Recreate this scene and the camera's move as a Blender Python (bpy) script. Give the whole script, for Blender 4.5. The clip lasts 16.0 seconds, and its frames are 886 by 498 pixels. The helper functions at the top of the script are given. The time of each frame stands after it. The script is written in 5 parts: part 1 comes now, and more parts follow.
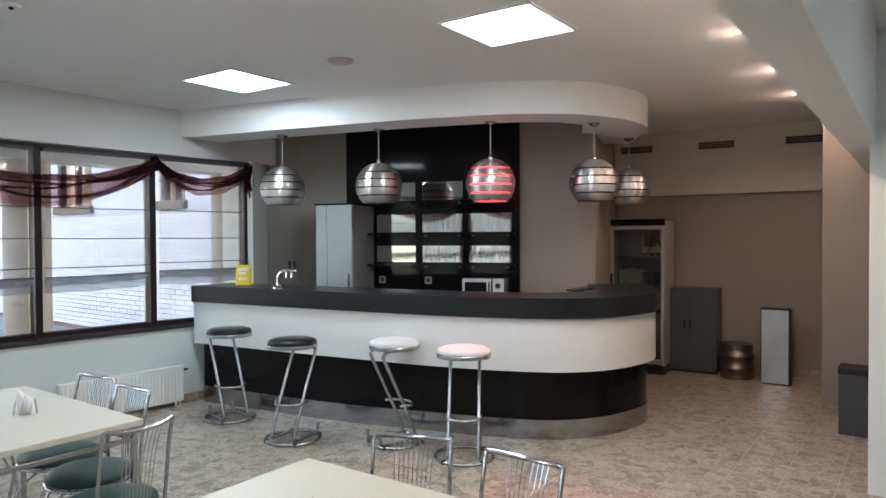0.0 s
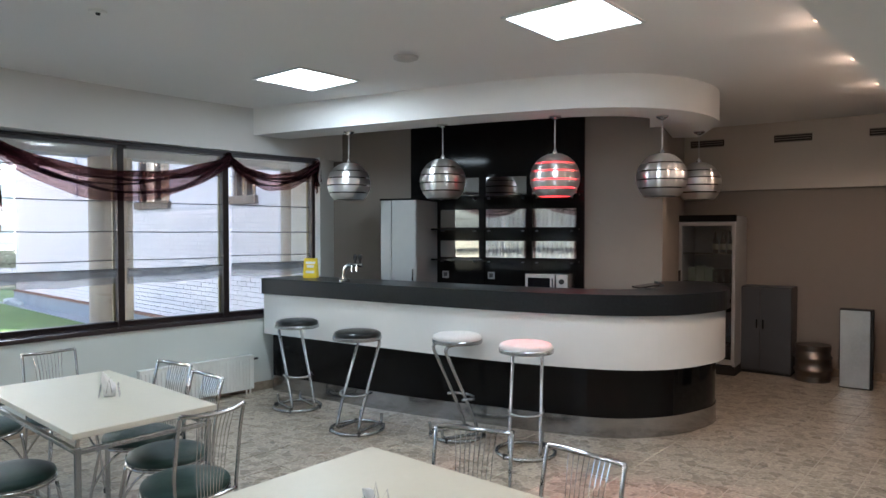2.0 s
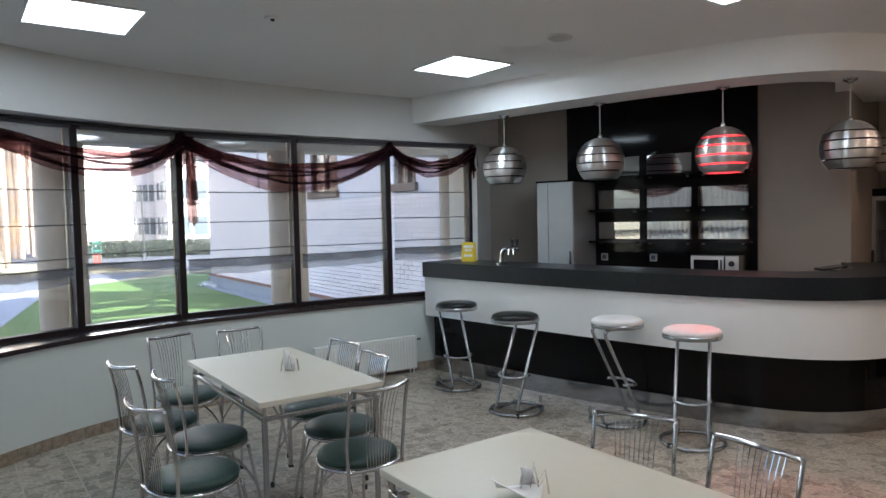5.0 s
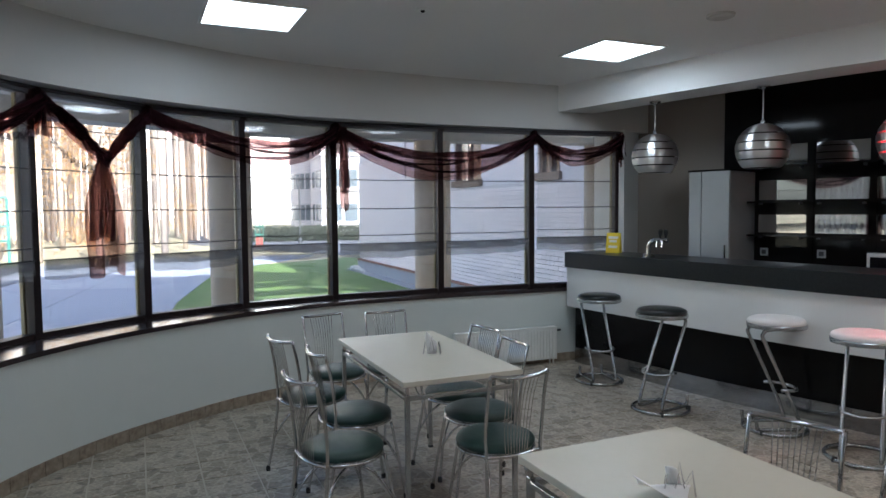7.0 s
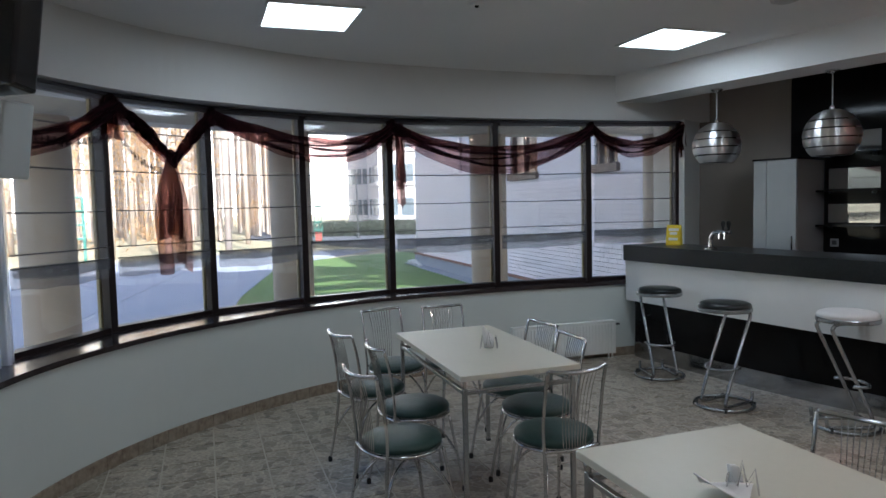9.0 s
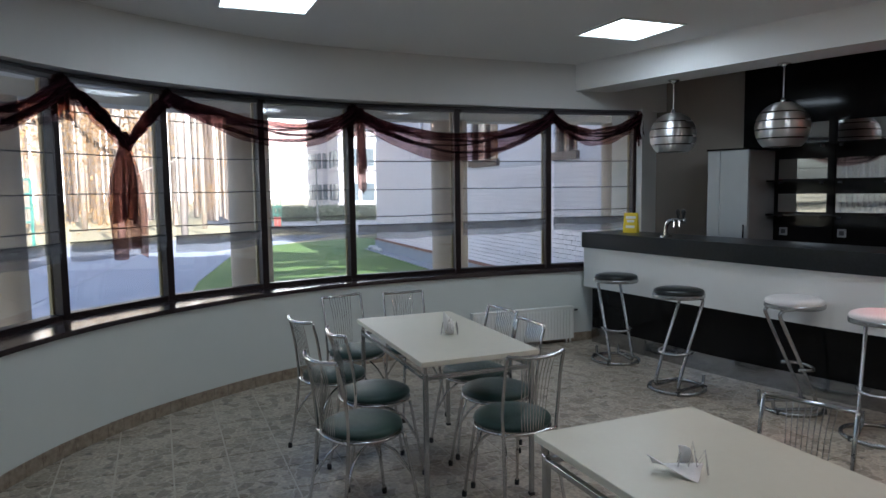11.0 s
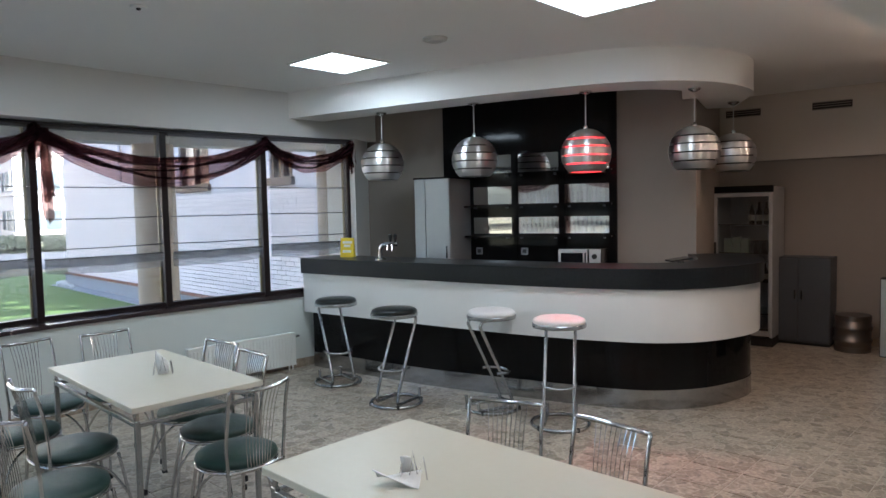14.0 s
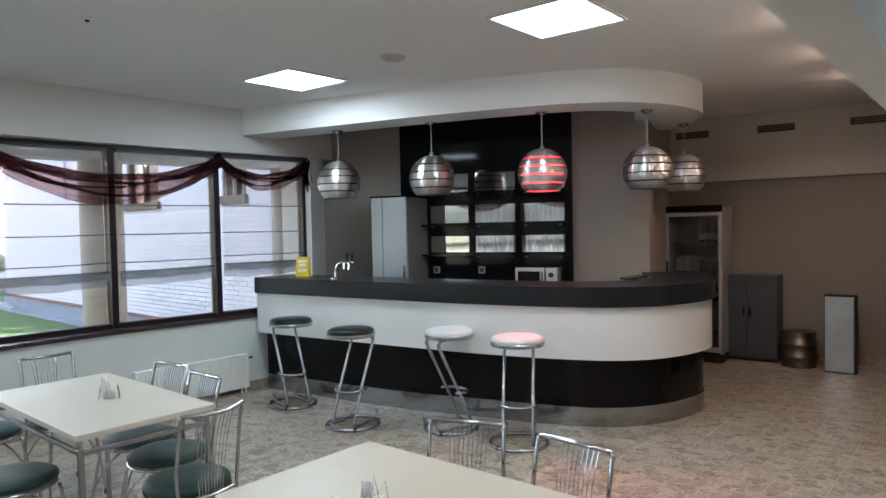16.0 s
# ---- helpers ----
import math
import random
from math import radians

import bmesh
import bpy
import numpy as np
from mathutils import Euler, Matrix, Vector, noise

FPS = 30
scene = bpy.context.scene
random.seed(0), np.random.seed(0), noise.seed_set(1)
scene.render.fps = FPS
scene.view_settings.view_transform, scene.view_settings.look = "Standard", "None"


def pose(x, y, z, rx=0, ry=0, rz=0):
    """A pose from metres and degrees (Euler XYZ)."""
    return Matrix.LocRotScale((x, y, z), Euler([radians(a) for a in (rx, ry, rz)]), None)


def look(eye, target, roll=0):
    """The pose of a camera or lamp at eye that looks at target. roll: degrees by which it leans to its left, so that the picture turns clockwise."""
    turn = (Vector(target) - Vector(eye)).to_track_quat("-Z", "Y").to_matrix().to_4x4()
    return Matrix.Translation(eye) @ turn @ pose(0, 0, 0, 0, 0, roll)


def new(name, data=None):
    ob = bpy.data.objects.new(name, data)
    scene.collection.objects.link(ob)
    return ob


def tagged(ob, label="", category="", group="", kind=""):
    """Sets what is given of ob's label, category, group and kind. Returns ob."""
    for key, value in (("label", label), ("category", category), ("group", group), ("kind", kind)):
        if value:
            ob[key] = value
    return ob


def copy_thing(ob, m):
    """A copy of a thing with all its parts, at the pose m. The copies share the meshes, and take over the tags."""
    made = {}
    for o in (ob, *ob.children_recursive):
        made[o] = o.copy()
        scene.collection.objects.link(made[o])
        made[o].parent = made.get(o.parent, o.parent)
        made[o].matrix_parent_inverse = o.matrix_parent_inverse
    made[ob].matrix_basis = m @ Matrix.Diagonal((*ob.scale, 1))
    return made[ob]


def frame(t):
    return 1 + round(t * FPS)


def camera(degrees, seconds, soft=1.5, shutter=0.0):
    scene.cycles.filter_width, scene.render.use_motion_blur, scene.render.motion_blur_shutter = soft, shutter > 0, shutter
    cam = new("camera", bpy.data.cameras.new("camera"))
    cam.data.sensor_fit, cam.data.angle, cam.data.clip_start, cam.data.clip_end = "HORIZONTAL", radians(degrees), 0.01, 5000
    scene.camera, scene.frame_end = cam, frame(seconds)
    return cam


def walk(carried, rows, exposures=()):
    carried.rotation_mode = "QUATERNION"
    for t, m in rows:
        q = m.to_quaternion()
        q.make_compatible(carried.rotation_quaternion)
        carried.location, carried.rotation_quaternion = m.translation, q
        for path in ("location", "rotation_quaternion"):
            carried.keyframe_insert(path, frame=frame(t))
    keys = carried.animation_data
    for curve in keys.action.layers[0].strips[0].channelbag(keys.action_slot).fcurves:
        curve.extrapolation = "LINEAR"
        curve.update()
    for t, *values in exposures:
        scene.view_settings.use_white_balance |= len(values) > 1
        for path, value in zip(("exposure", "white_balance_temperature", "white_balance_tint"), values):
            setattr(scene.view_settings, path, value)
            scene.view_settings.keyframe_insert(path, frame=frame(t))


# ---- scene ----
cam = camera(66.3, 16.0)
PATH = [
    (0, (0.017, 0.086, 1.553), (-0.026, 2.085, 1.517), -0.3),
    (0.5, (0.013, 0.086, 1.553), (-0.055, 2.084, 1.516), -0.3),
    (1, (0.022, 0.085, 1.55), (-0.085, 2.081, 1.51), 0.0),
    (1.5, (0.016, 0.08, 1.551), (-0.142, 2.073, 1.505), 0.5),
    (2, (0.023, 0.064, 1.55), (-0.207, 2.05, 1.501), 0.0),
    (2.5, (0.027, 0.051, 1.546), (-0.278, 2.027, 1.498), -0.2),
    (3, (0.022, 0.035, 1.549), (-0.355, 1.998, 1.498), -0.1),
    (5.5, (0.036, 0.048, 1.55), (-0.729, 1.893, 1.446), -1.4),
    (6, (0.034, 0.048, 1.549), (-0.824, 1.852, 1.443), -1.1),
    (6.5, (0.033, 0.043, 1.55), (-0.921, 1.798, 1.438), -0.5),
    (7, (0.027, 0.043, 1.541), (-1.024, 1.74, 1.424), -0.5),
    (7.5, (0.026, 0.038, 1.544), (-1.113, 1.677, 1.419), -1.2),
    (8, (0.031, 0.033, 1.547), (-1.153, 1.641, 1.427), -1.4),
    (10.5, (0.046, 0.014, 1.558), (-1.125, 1.626, 1.384), -1.1),
    (11, (0.046, 0.011, 1.558), (-1.046, 1.678, 1.38), -0.8),
    (11.5, (0.043, 0.007, 1.557), (-0.94, 1.741, 1.388), -0.8),
    (12, (0.052, 0.001, 1.564), (-0.798, 1.804, 1.404), -0.8),
    (12.5, (0.052, -0.014, 1.569), (-0.658, 1.85, 1.422), -0.7),
    (13, (0.057, -0.029, 1.572), (-0.52, 1.881, 1.437), -0.8),
    (13.5, (0.06, -0.032, 1.57), (-0.377, 1.915, 1.444), -1.1),
    (14, (0.058, -0.037, 1.576), (-0.277, 1.931, 1.455), -1.3),
    (14.5, (0.049, -0.028, 1.575), (-0.212, 1.951, 1.463), -1.2),
    (15, (0.04, -0.024, 1.572), (-0.183, 1.961, 1.477), -1.4),
    (15.5, (0.032, -0.017, 1.569), (-0.183, 1.97, 1.492), -1.3),
    (16, (0.032, -0.01, 1.57), (-0.171, 1.978, 1.503), -1.2),
]
# the clip's camera opens up towards the bar and closes down towards the windows
EXPOSURES = [(0.0, 2.77, 5800, 8), (1.5, 2.64, 5790, 8), (3.0, 2.43, 5720, 8), (5.5, 2.06, 5780, 10), (7.0, 1.71, 5680, 10), (8.0, 1.56, 5680, 10),
             (10.5, 1.51, 5680, 10), (11.5, 1.61, 5680, 10), (12.5, 1.82, 5730, 10), (13.5, 2.17, 5700, 9), (14.5, 2.39, 5690, 8), (16.0, 2.52, 5730, 8)]
walk(cam, [(t, look(eye, target, roll)) for t, eye, target, roll in PATH], EXPOSURES)

# ---- light ----
world = bpy.data.worlds.new("sky")
scene.world = world
world.use_nodes = True
wn = world.node_tree.nodes
sky = wn.new("ShaderNodeTexSky")
sky.sky_type, sky.sun_disc = "NISHITA", False
sky.sun_elevation, sky.sun_rotation = radians(36), radians(116.6)
sky.air_density, sky.dust_density, sky.ozone_density = 1.0, 2.6, 1.0
wn["Background"].inputs[1].default_value = 0.15
world.node_tree.links.new(sky.outputs[0], wn["Background"].inputs[0])
sun = new("sun", bpy.data.lights.new("sun", "SUN"))
sun.data.energy, sun.data.angle, sun.data.color = 5.0, radians(0.5), (1.0, 0.93, 0.82)
# from behind this building, so that the ground by it lies in shade
sun.matrix_world = look((24, -12, 19.5), (0, 0, 0))

CEIL, SOFFIT, SILL, WIN_TOP = 2.77, 2.51, 0.745, 2.325


# ---- materials ----
def mat(name, col, rough=0.5, metal=0.0, spots=(), bump=0.0, bump_scale=60.0, spec=0.5, coat=0.0, trans=0.0, alpha=1.0):
    """A principled material; spots: (scale, second colour, amount) layers of noise."""
    m = bpy.data.materials.new(name)
    m.use_nodes = True
    nt = m.node_tree
    b = nt.nodes["Principled BSDF"]
    b.inputs["Roughness"].default_value = rough
    b.inputs["Metallic"].default_value = metal
    b.inputs["Specular IOR Level"].default_value = spec
    b.inputs["Coat Weight"].default_value = coat
    b.inputs["Transmission Weight"].default_value = trans
    b.inputs["Alpha"].default_value = alpha
    b.inputs["Base Color"].default_value = (*col, 1)
    co = nt.nodes.new("ShaderNodeTexCoord")
    last = None
    for scale, col2, amount in spots:
        n = nt.nodes.new("ShaderNodeTexNoise")
        n.inputs["Scale"].default_value, n.inputs["Detail"].default_value = scale, 5
        nt.links.new(co.outputs["Object"], n.inputs["Vector"])
        r = nt.nodes.new("ShaderNodeMapRange")
        r.inputs[1].default_value, r.inputs[2].default_value, r.inputs[4].default_value = 0.35, 0.7, amount
        nt.links.new(n.outputs[0], r.inputs[0])
        x = nt.nodes.new("ShaderNodeMix")
        x.data_type = "RGBA"
        nt.links.new(r.outputs[0], x.inputs[0])
        if last:
            nt.links.new(last, x.inputs[6])
        else:
            x.inputs[6].default_value = (*col, 1)
        x.inputs[7].default_value = (*col2, 1)
        last = x.outputs[2]
    if last:
        nt.links.new(last, b.inputs["Base Color"])
    if bump:
        n = nt.nodes.new("ShaderNodeTexNoise")
        n.inputs["Scale"].default_value, n.inputs["Detail"].default_value = bump_scale, 4
        nt.links.new(co.outputs["Object"], n.inputs["Vector"])
        bp = nt.nodes.new("ShaderNodeBump")
        bp.inputs["Strength"].default_value, bp.inputs["Distance"].default_value = bump, 0.01
        nt.links.new(n.outputs[0], bp.inputs["Height"])
        nt.links.new(bp.outputs[0], b.inputs["Normal"])
    return m


def glow(name, col, strength):
    m = bpy.data.materials.new(name)
    m.use_nodes = True
    b = m.node_tree.nodes["Principled BSDF"]
    b.inputs["Base Color"].default_value = (*col, 1)
    b.inputs["Emission Color"].default_value = (*col, 1)
    b.inputs["Emission Strength"].default_value = strength
    return m


PAINT_WHITE = mat("white wall paint", (0.74, 0.74, 0.72), 0.75, spots=((1.2, (0.68, 0.68, 0.66), 0.5),), bump=0.08, bump_scale=180)
PAINT_BEIGE = mat("grey-beige wall paint", (0.252, 0.221, 0.194), 0.8, spots=((1.0, (0.222, 0.194, 0.169), 0.5), (9, (0.262, 0.23, 0.202), 0.3)), bump=0.10, bump_scale=180)
PAINT_CEIL = mat("ceiling paint", (0.80, 0.80, 0.79), 0.85, spots=((0.8, (0.76, 0.76, 0.75), 0.5),), bump=0.04, bump_scale=120)
BLACK_GLOSS = mat("black gloss panel", (0.007, 0.0068, 0.0072), 0.06, spots=((3, (0.010, 0.0092, 0.0092), 0.6),), spec=0.18)
WHITE_GLOSS = mat("white laminate", (0.71, 0.715, 0.70), 0.3, spots=((2, (0.65, 0.655, 0.64), 0.5), (14, (0.73, 0.735, 0.72), 0.3)))
SLAB = mat("dark grey stone top", (0.012, 0.0135, 0.015), 0.3, spots=((60, (0.020, 0.022, 0.024), 0.7),), spec=0.22)
STEEL = mat("brushed steel", (0.44, 0.44, 0.445), 0.17, 1.0, spots=((8, (0.34, 0.34, 0.35), 0.6),))
CHROME = mat("chrome", (0.58, 0.58, 0.59), 0.08, 1.0, spots=((20, (0.6, 0.6, 0.6), 0.4),))
GREY_TUBE = mat("grey painted steel tube", (0.46, 0.47, 0.48), 0.26, 0.9, spots=((20, (0.34, 0.35, 0.36), 0.5),))
BROWN = mat("dark brown window frame", (0.015, 0.0095, 0.0095), 0.42, spots=((9, (0.023, 0.015, 0.015), 0.6),), spec=0.2)
TABLETOP = mat("cream laminate", (0.62, 0.60, 0.505), 0.36, spots=((3, (0.58, 0.56, 0.465), 0.6), (40, (0.65, 0.63, 0.54), 0.3)))
LEATHER_GREEN = mat("dark green leatherette", (0.011, 0.038, 0.030), 0.40, spots=((25, (0.017, 0.048, 0.039), 0.6),), bump=0.25, bump_scale=240)
LEATHER_BLACK = mat("black leatherette", (0.005, 0.0065, 0.0065), 0.3, spots=((25, (0.009, 0.011, 0.011), 0.6),), spec=0.35, bump=0.15, bump_scale=240)
LEATHER_WHITE = mat("white leatherette", (0.72, 0.70, 0.69), 0.45, spots=((25, (0.66, 0.64, 0.63), 0.6),), bump=0.25, bump_scale=240)
MIRROR = mat("smoked mirror", (0.41, 0.415, 0.42), 0.03, 1.0, spots=((4, (0.44, 0.44, 0.43), 0.5),))
RUBBER = mat("black rubber", (0.012, 0.012, 0.012), 0.7)
RAD_WHITE = mat("white enamel", (0.80, 0.81, 0.78), 0.35)
LAMP_WHITE = glow("lit diffuser", (0.90, 0.98, 1.0), 1.9)
GREYMETAL = mat("grey sheet metal", (0.068, 0.072, 0.080), 0.42, 0.2, spots=((6, (0.052, 0.056, 0.064), 0.6), (1.5, (0.085, 0.088, 0.095), 0.4)))


# ---- building helpers ----
def finish(name, bm, material, smooth=False):
    me = bpy.data.meshes.new(name)
    bmesh.ops.recalc_face_normals(bm, faces=bm.faces)
    bm.to_mesh(me)
    bm.free()
    if material:
        me.materials.append(material)
    if smooth:
        for p in me.polygons:
            p.use_smooth = True
    return me


def part(name, bm, material, parent, label="", smooth=False):
    ob = new(name, finish(name, bm, material, smooth))
    ob.parent = parent
    return tagged(ob, label)


def thing(name, label, category, group="", m=None):
    ob = new(name)
    ob.empty_display_size = 0.1
    if m is not None:
        ob.matrix_world = m
    return tagged(ob, label, category, group)


def solid(name, bm, material, label="", category="", kind="", smooth=False, m=None, group=""):
    ob = new(name, finish(name, bm, material, smooth))
    if m is not None:
        ob.matrix_world = m
    return tagged(ob, label, category, group, kind)


def box(x0, y0, z0, x1, y1, z1, bevel=0.0, bm=None, m=None):
    bm = bm or bmesh.new()
    r = bmesh.ops.create_cube(bm, size=1.0)
    vs = r["verts"]
    for v in vs:
        v.co = Vector((x0 + (v.co.x + 0.5) * (x1 - x0), y0 + (v.co.y + 0.5) * (y1 - y0), z0 + (v.co.z + 0.5) * (z1 - z0)))
    if m is not None:
        bmesh.ops.transform(bm, matrix=m, verts=vs)
    if bevel:
        es = [e for e in bm.edges if all(v in vs for v in e.verts)]
        bmesh.ops.bevel(bm, geom=es, offset=bevel, segments=2, profile=0.5, affect="EDGES")
    return bm


def tube(points, r, sides=10, closed=False, bm=None, flat=1.0):
    """A round bar along points."""
    bm = bm or bmesh.new()
    P = [Vector(p) for p in points]
    n = len(P)
    rings = []
    ref = None
    for i, p in enumerate(P):
        if closed:
            d = P[(i + 1) % n] - P[i - 1]
        else:
            d = P[min(i + 1, n - 1)] - P[max(i - 1, 0)]
        d.normalize()
        if ref is None:
            ref = d.orthogonal().normalized()
        ref = (ref - d * ref.dot(d)).normalized()
        side = d.cross(ref)
        rings.append([bm.verts.new(p + (ref * math.cos(a) + side * math.sin(a) * flat) * r) for a in [2 * math.pi * k / sides for k in range(sides)]])
    m = n if closed else n - 1
    for i in range(m):
        a, b = rings[i], rings[(i + 1) % n]
        shift = 0
        if closed and i == n - 1:
            shift = min(range(sides), key=lambda s: (b[s].co - a[0].co).length)
        for k in range(sides):
            bm.faces.new((a[k], a[(k + 1) % sides], b[(k + 1 + shift) % sides], b[(k + shift) % sides]))
    if not closed:
        bm.faces.new(rings[0][::-1])
        bm.faces.new(rings[-1])
    return bm


def lathe(profile, sides=32, bm=None, centre=(0, 0, 0)):
    """profile: (radius, height) from the bottom up."""
    bm = bm or bmesh.new()
    c = Vector(centre)
    rings = []
    for r, z in profile:
        if r < 1e-5:
            rings.append([bm.verts.new(c + Vector((0, 0, z)))])
        else:
            rings.append([bm.verts.new(c + Vector((r * math.cos(2 * math.pi * k / sides), r * math.sin(2 * math.pi * k / sides), z))) for k in range(sides)])
    for a, b in zip(rings, rings[1:]):
        for k in range(sides):
            j = (k + 1) % sides
            if len(a) == 1 and len(b) > 1:
                bm.faces.new((a[0], b[j], b[k]))
            elif len(b) == 1 and len(a) > 1:
                bm.faces.new((a[k], a[j], b[0]))
            elif len(a) > 1:
                bm.faces.new((a[k], a[j], b[j], b[k]))
    if len(rings[0]) > 1:
        bm.faces.new(rings[0][::-1])
    if len(rings[-1]) > 1:
        bm.faces.new(rings[-1])
    return bm


def prism(outline, z0, z1, bm=None):
    """A flat outline pulled up from z0 to z1."""
    bm = bm or bmesh.new()
    lo = [bm.verts.new((x, y, z0)) for x, y in outline]
    hi = [bm.verts.new((x, y, z1)) for x, y in outline]
    n = len(lo)
    bm.faces.new(lo[::-1])
    bm.faces.new(hi)
    for i in range(n):
        j = (i + 1) % n
        bm.faces.new((lo[i], lo[j], hi[j], hi[i]))
    return bm


def spline(pts, per=8):
    """Points along a smooth curve through pts (plan or space)."""
    P = [Vector(p) for p in pts]
    out = []
    for i in range(len(P) - 1):
        a, b, c, d = P[max(i - 1, 0)], P[i], P[i + 1], P[min(i + 2, len(P) - 1)]
        for k in range(per):
            t = k / per
            out.append(0.5 * ((2 * b) + (c - a) * t + (2 * a - 5 * b + 4 * c - d) * t * t + (3 * b - a - 3 * c + d) * t ** 3))
    out.append(P[-1])
    return out


def offset(line, d):
    """A plan line moved by d to its left."""
    out = []
    for i, p in enumerate(line):
        a, b = line[max(i - 1, 0)], line[min(i + 1, len(line) - 1)]
        v = Vector((b[0] - a[0], b[1] - a[1])).normalized()
        out.append((p[0] - v.y * d, p[1] + v.x * d))
    return out


def strip(line, d0, d1, z0, z1, bm=None):
    """A wall of thickness along a plan line, between two offsets from it."""
    a, b = offset(line, d0), offset(line, d1)
    bm = bm or bmesh.new()
    n = len(a)
    V = [[bm.verts.new((*p, z)) for p in q] for q in (a, b) for z in (z0, z1)]
    al, ah, bl, bh = V
    for i in range(n - 1):
        bm.faces.new((al[i], al[i + 1], ah[i + 1], ah[i]))
        bm.faces.new((bl[i + 1], bl[i], bh[i], bh[i + 1]))
        bm.faces.new((ah[i], ah[i + 1], bh[i + 1], bh[i]))
        bm.faces.new((al[i + 1], al[i], bl[i], bl[i + 1]))
    for i in (0, n - 1):
        bm.faces.new((al[i], ah[i], bh[i], bl[i]))
    return bm


def loft(lines, bm=None):
    """A skin over several lines of as many points; its map runs along and across the lines."""
    bm = bm or bmesh.new()
    uv = bm.loops.layers.uv.verify()
    V = [[bm.verts.new(p) for p in l] for l in lines]
    for j, (a, b) in enumerate(zip(V, V[1:])):
        for i in range(len(a) - 1):
            f = bm.faces.new((a[i], a[i + 1], b[i + 1], b[i]))
            for l, (p, q) in zip(f.loops, ((i, j), (i + 1, j), (i + 1, j + 1), (i, j + 1))):
                l[uv].uv = (p / (len(a) - 1), q / (len(V) - 1))
    return bm


def along(angle):
    return Vector((math.cos(radians(angle)), math.sin(radians(angle)), 0))


# ---- floor, walls, ceiling ----
# inner face of the window wall, from behind the camera to the far corner
WALL_IN = [(-1.0, -1.3), (-2.2, -0.55), (-3.2, 0.5), (-3.60, 1.08), (-3.91, 1.45), (-4.11, 1.82), (-4.235, 2.23), (-4.30, 2.70), (-4.265, 3.16), (-4.20, 3.65), (-4.08, 4.10), (-3.86, 4.60), (-3.31, 5.52), (-2.72, 6.37), (-2.10, 7.20), (-1.95, 7.42)]
# feet of the window posts
POSTS = [(-2.25, -0.81), (-2.92, -0.19), (-3.573, 0.72), (-4.10, 1.52), (-4.433, 2.304), (-4.512, 3.148), (-4.35, 3.95), (-4.05, 4.74), (-3.456, 5.604), (-2.839, 6.35), (-2.184, 7.06)]
# inner face of the low wall under the windows, a little inside the bulkhead above
LOW_IN = [(-1.0, -1.3), (-2.05, -0.55), (-2.99, 0.5), (-3.42, 1.08), (-3.74, 1.50), (-3.96, 1.95), (-4.09, 2.40), (-4.14, 2.80), (-4.14, 3.25), (-4.11, 3.65), (-4.02, 4.06), (-3.85, 4.55), (-3.32, 5.43), (-2.74, 6.18), (-2.12, 6.96), (-1.95, 7.2)]
BACK_L, BACK_R = (-2.11, 7.468), (1.30, 6.44)
WR_A, WR_B = (1.97, 8.52), (4.75, 7.04)

bm = prism([(-1.0, -4.0), (-2.6, -0.9), (-3.6, 0.2), (-4.5, 1.6), (-4.9, 3.3), (-4.7, 4.3), (-4.1, 5.1), (-2.1, 7.8), (1.2, 9.2), (2.2, 9.0), (6.5, 7.0), (6.5, -4)], -0.15, -0.004)
floor = solid("floor", bm, mat("pale grout", (0.56, 0.53, 0.46), 0.9, spots=((6, (0.48, 0.45, 0.39), 0.5),)), "beige stone-patterned ceramic tile floor", "floor", "structure")

wall_line = [tuple(p) for p in spline([(*p, 0) for p in WALL_IN], 5)]
wall_line = [(p[0], p[1]) for p in wall_line]
low_line = [(p.x, p.y) for p in spline([(*p, 0) for p in LOW_IN], 5)]
PAINT_PALE = mat("pale grey-green wall paint", (0.62, 0.66, 0.635), 0.75, spots=((1.2, (0.57, 0.61, 0.585), 0.5), (7, (0.64, 0.675, 0.65), 0.3)), bump=0.08, bump_scale=180)
solid("wall_window_side", strip(low_line, 0.0, 0.35, -0.1, SILL - 0.03), PAINT_PALE, "white painted curved wall under the windows", "wall", "structure")
PAINT_BULK = mat("soft white bulkhead paint", (0.635, 0.63, 0.615), 0.75, spots=((1.2, (0.585, 0.58, 0.565), 0.5),), bump=0.08, bump_scale=180)
solid("wall_over_windows", strip(wall_line, 0.0, 0.6, WIN_TOP + 0.01, CEIL + 0.1), PAINT_BULK, "white painted curved bulkhead above the windows", "wall", "structure")
# wall piece past the last window
solid("wall_window_end", prism([(-2.14, 7.03), (-2.07, 6.97), (-2.06, 7.45), (-2.3, 7.75), (-2.5, 7.3)], -0.1, WIN_TOP + 0.01), PAINT_WHITE, "white painted wall end beside the windows", "wall", "structure")
solid("wall_back", strip([BACK_L, BACK_R], 0, 0.2, -0.1, CEIL + 0.1), PAINT_BEIGE, "grey-beige painted wall behind the bar", "wall", "structure")
solid("wall_side", strip([BACK_R, WR_A], 0.0, 0.2, -0.1, CEIL + 0.1), PAINT_BEIGE, "grey-beige painted return wall beside the fridge", "wall", "structure")
solid("wall_recess", strip([WR_A, WR_B], 0.0, 0.2, -0.1, CEIL + 0.1), PAINT_BEIGE, "grey-beige painted wall of the recess", "wall", "structure")
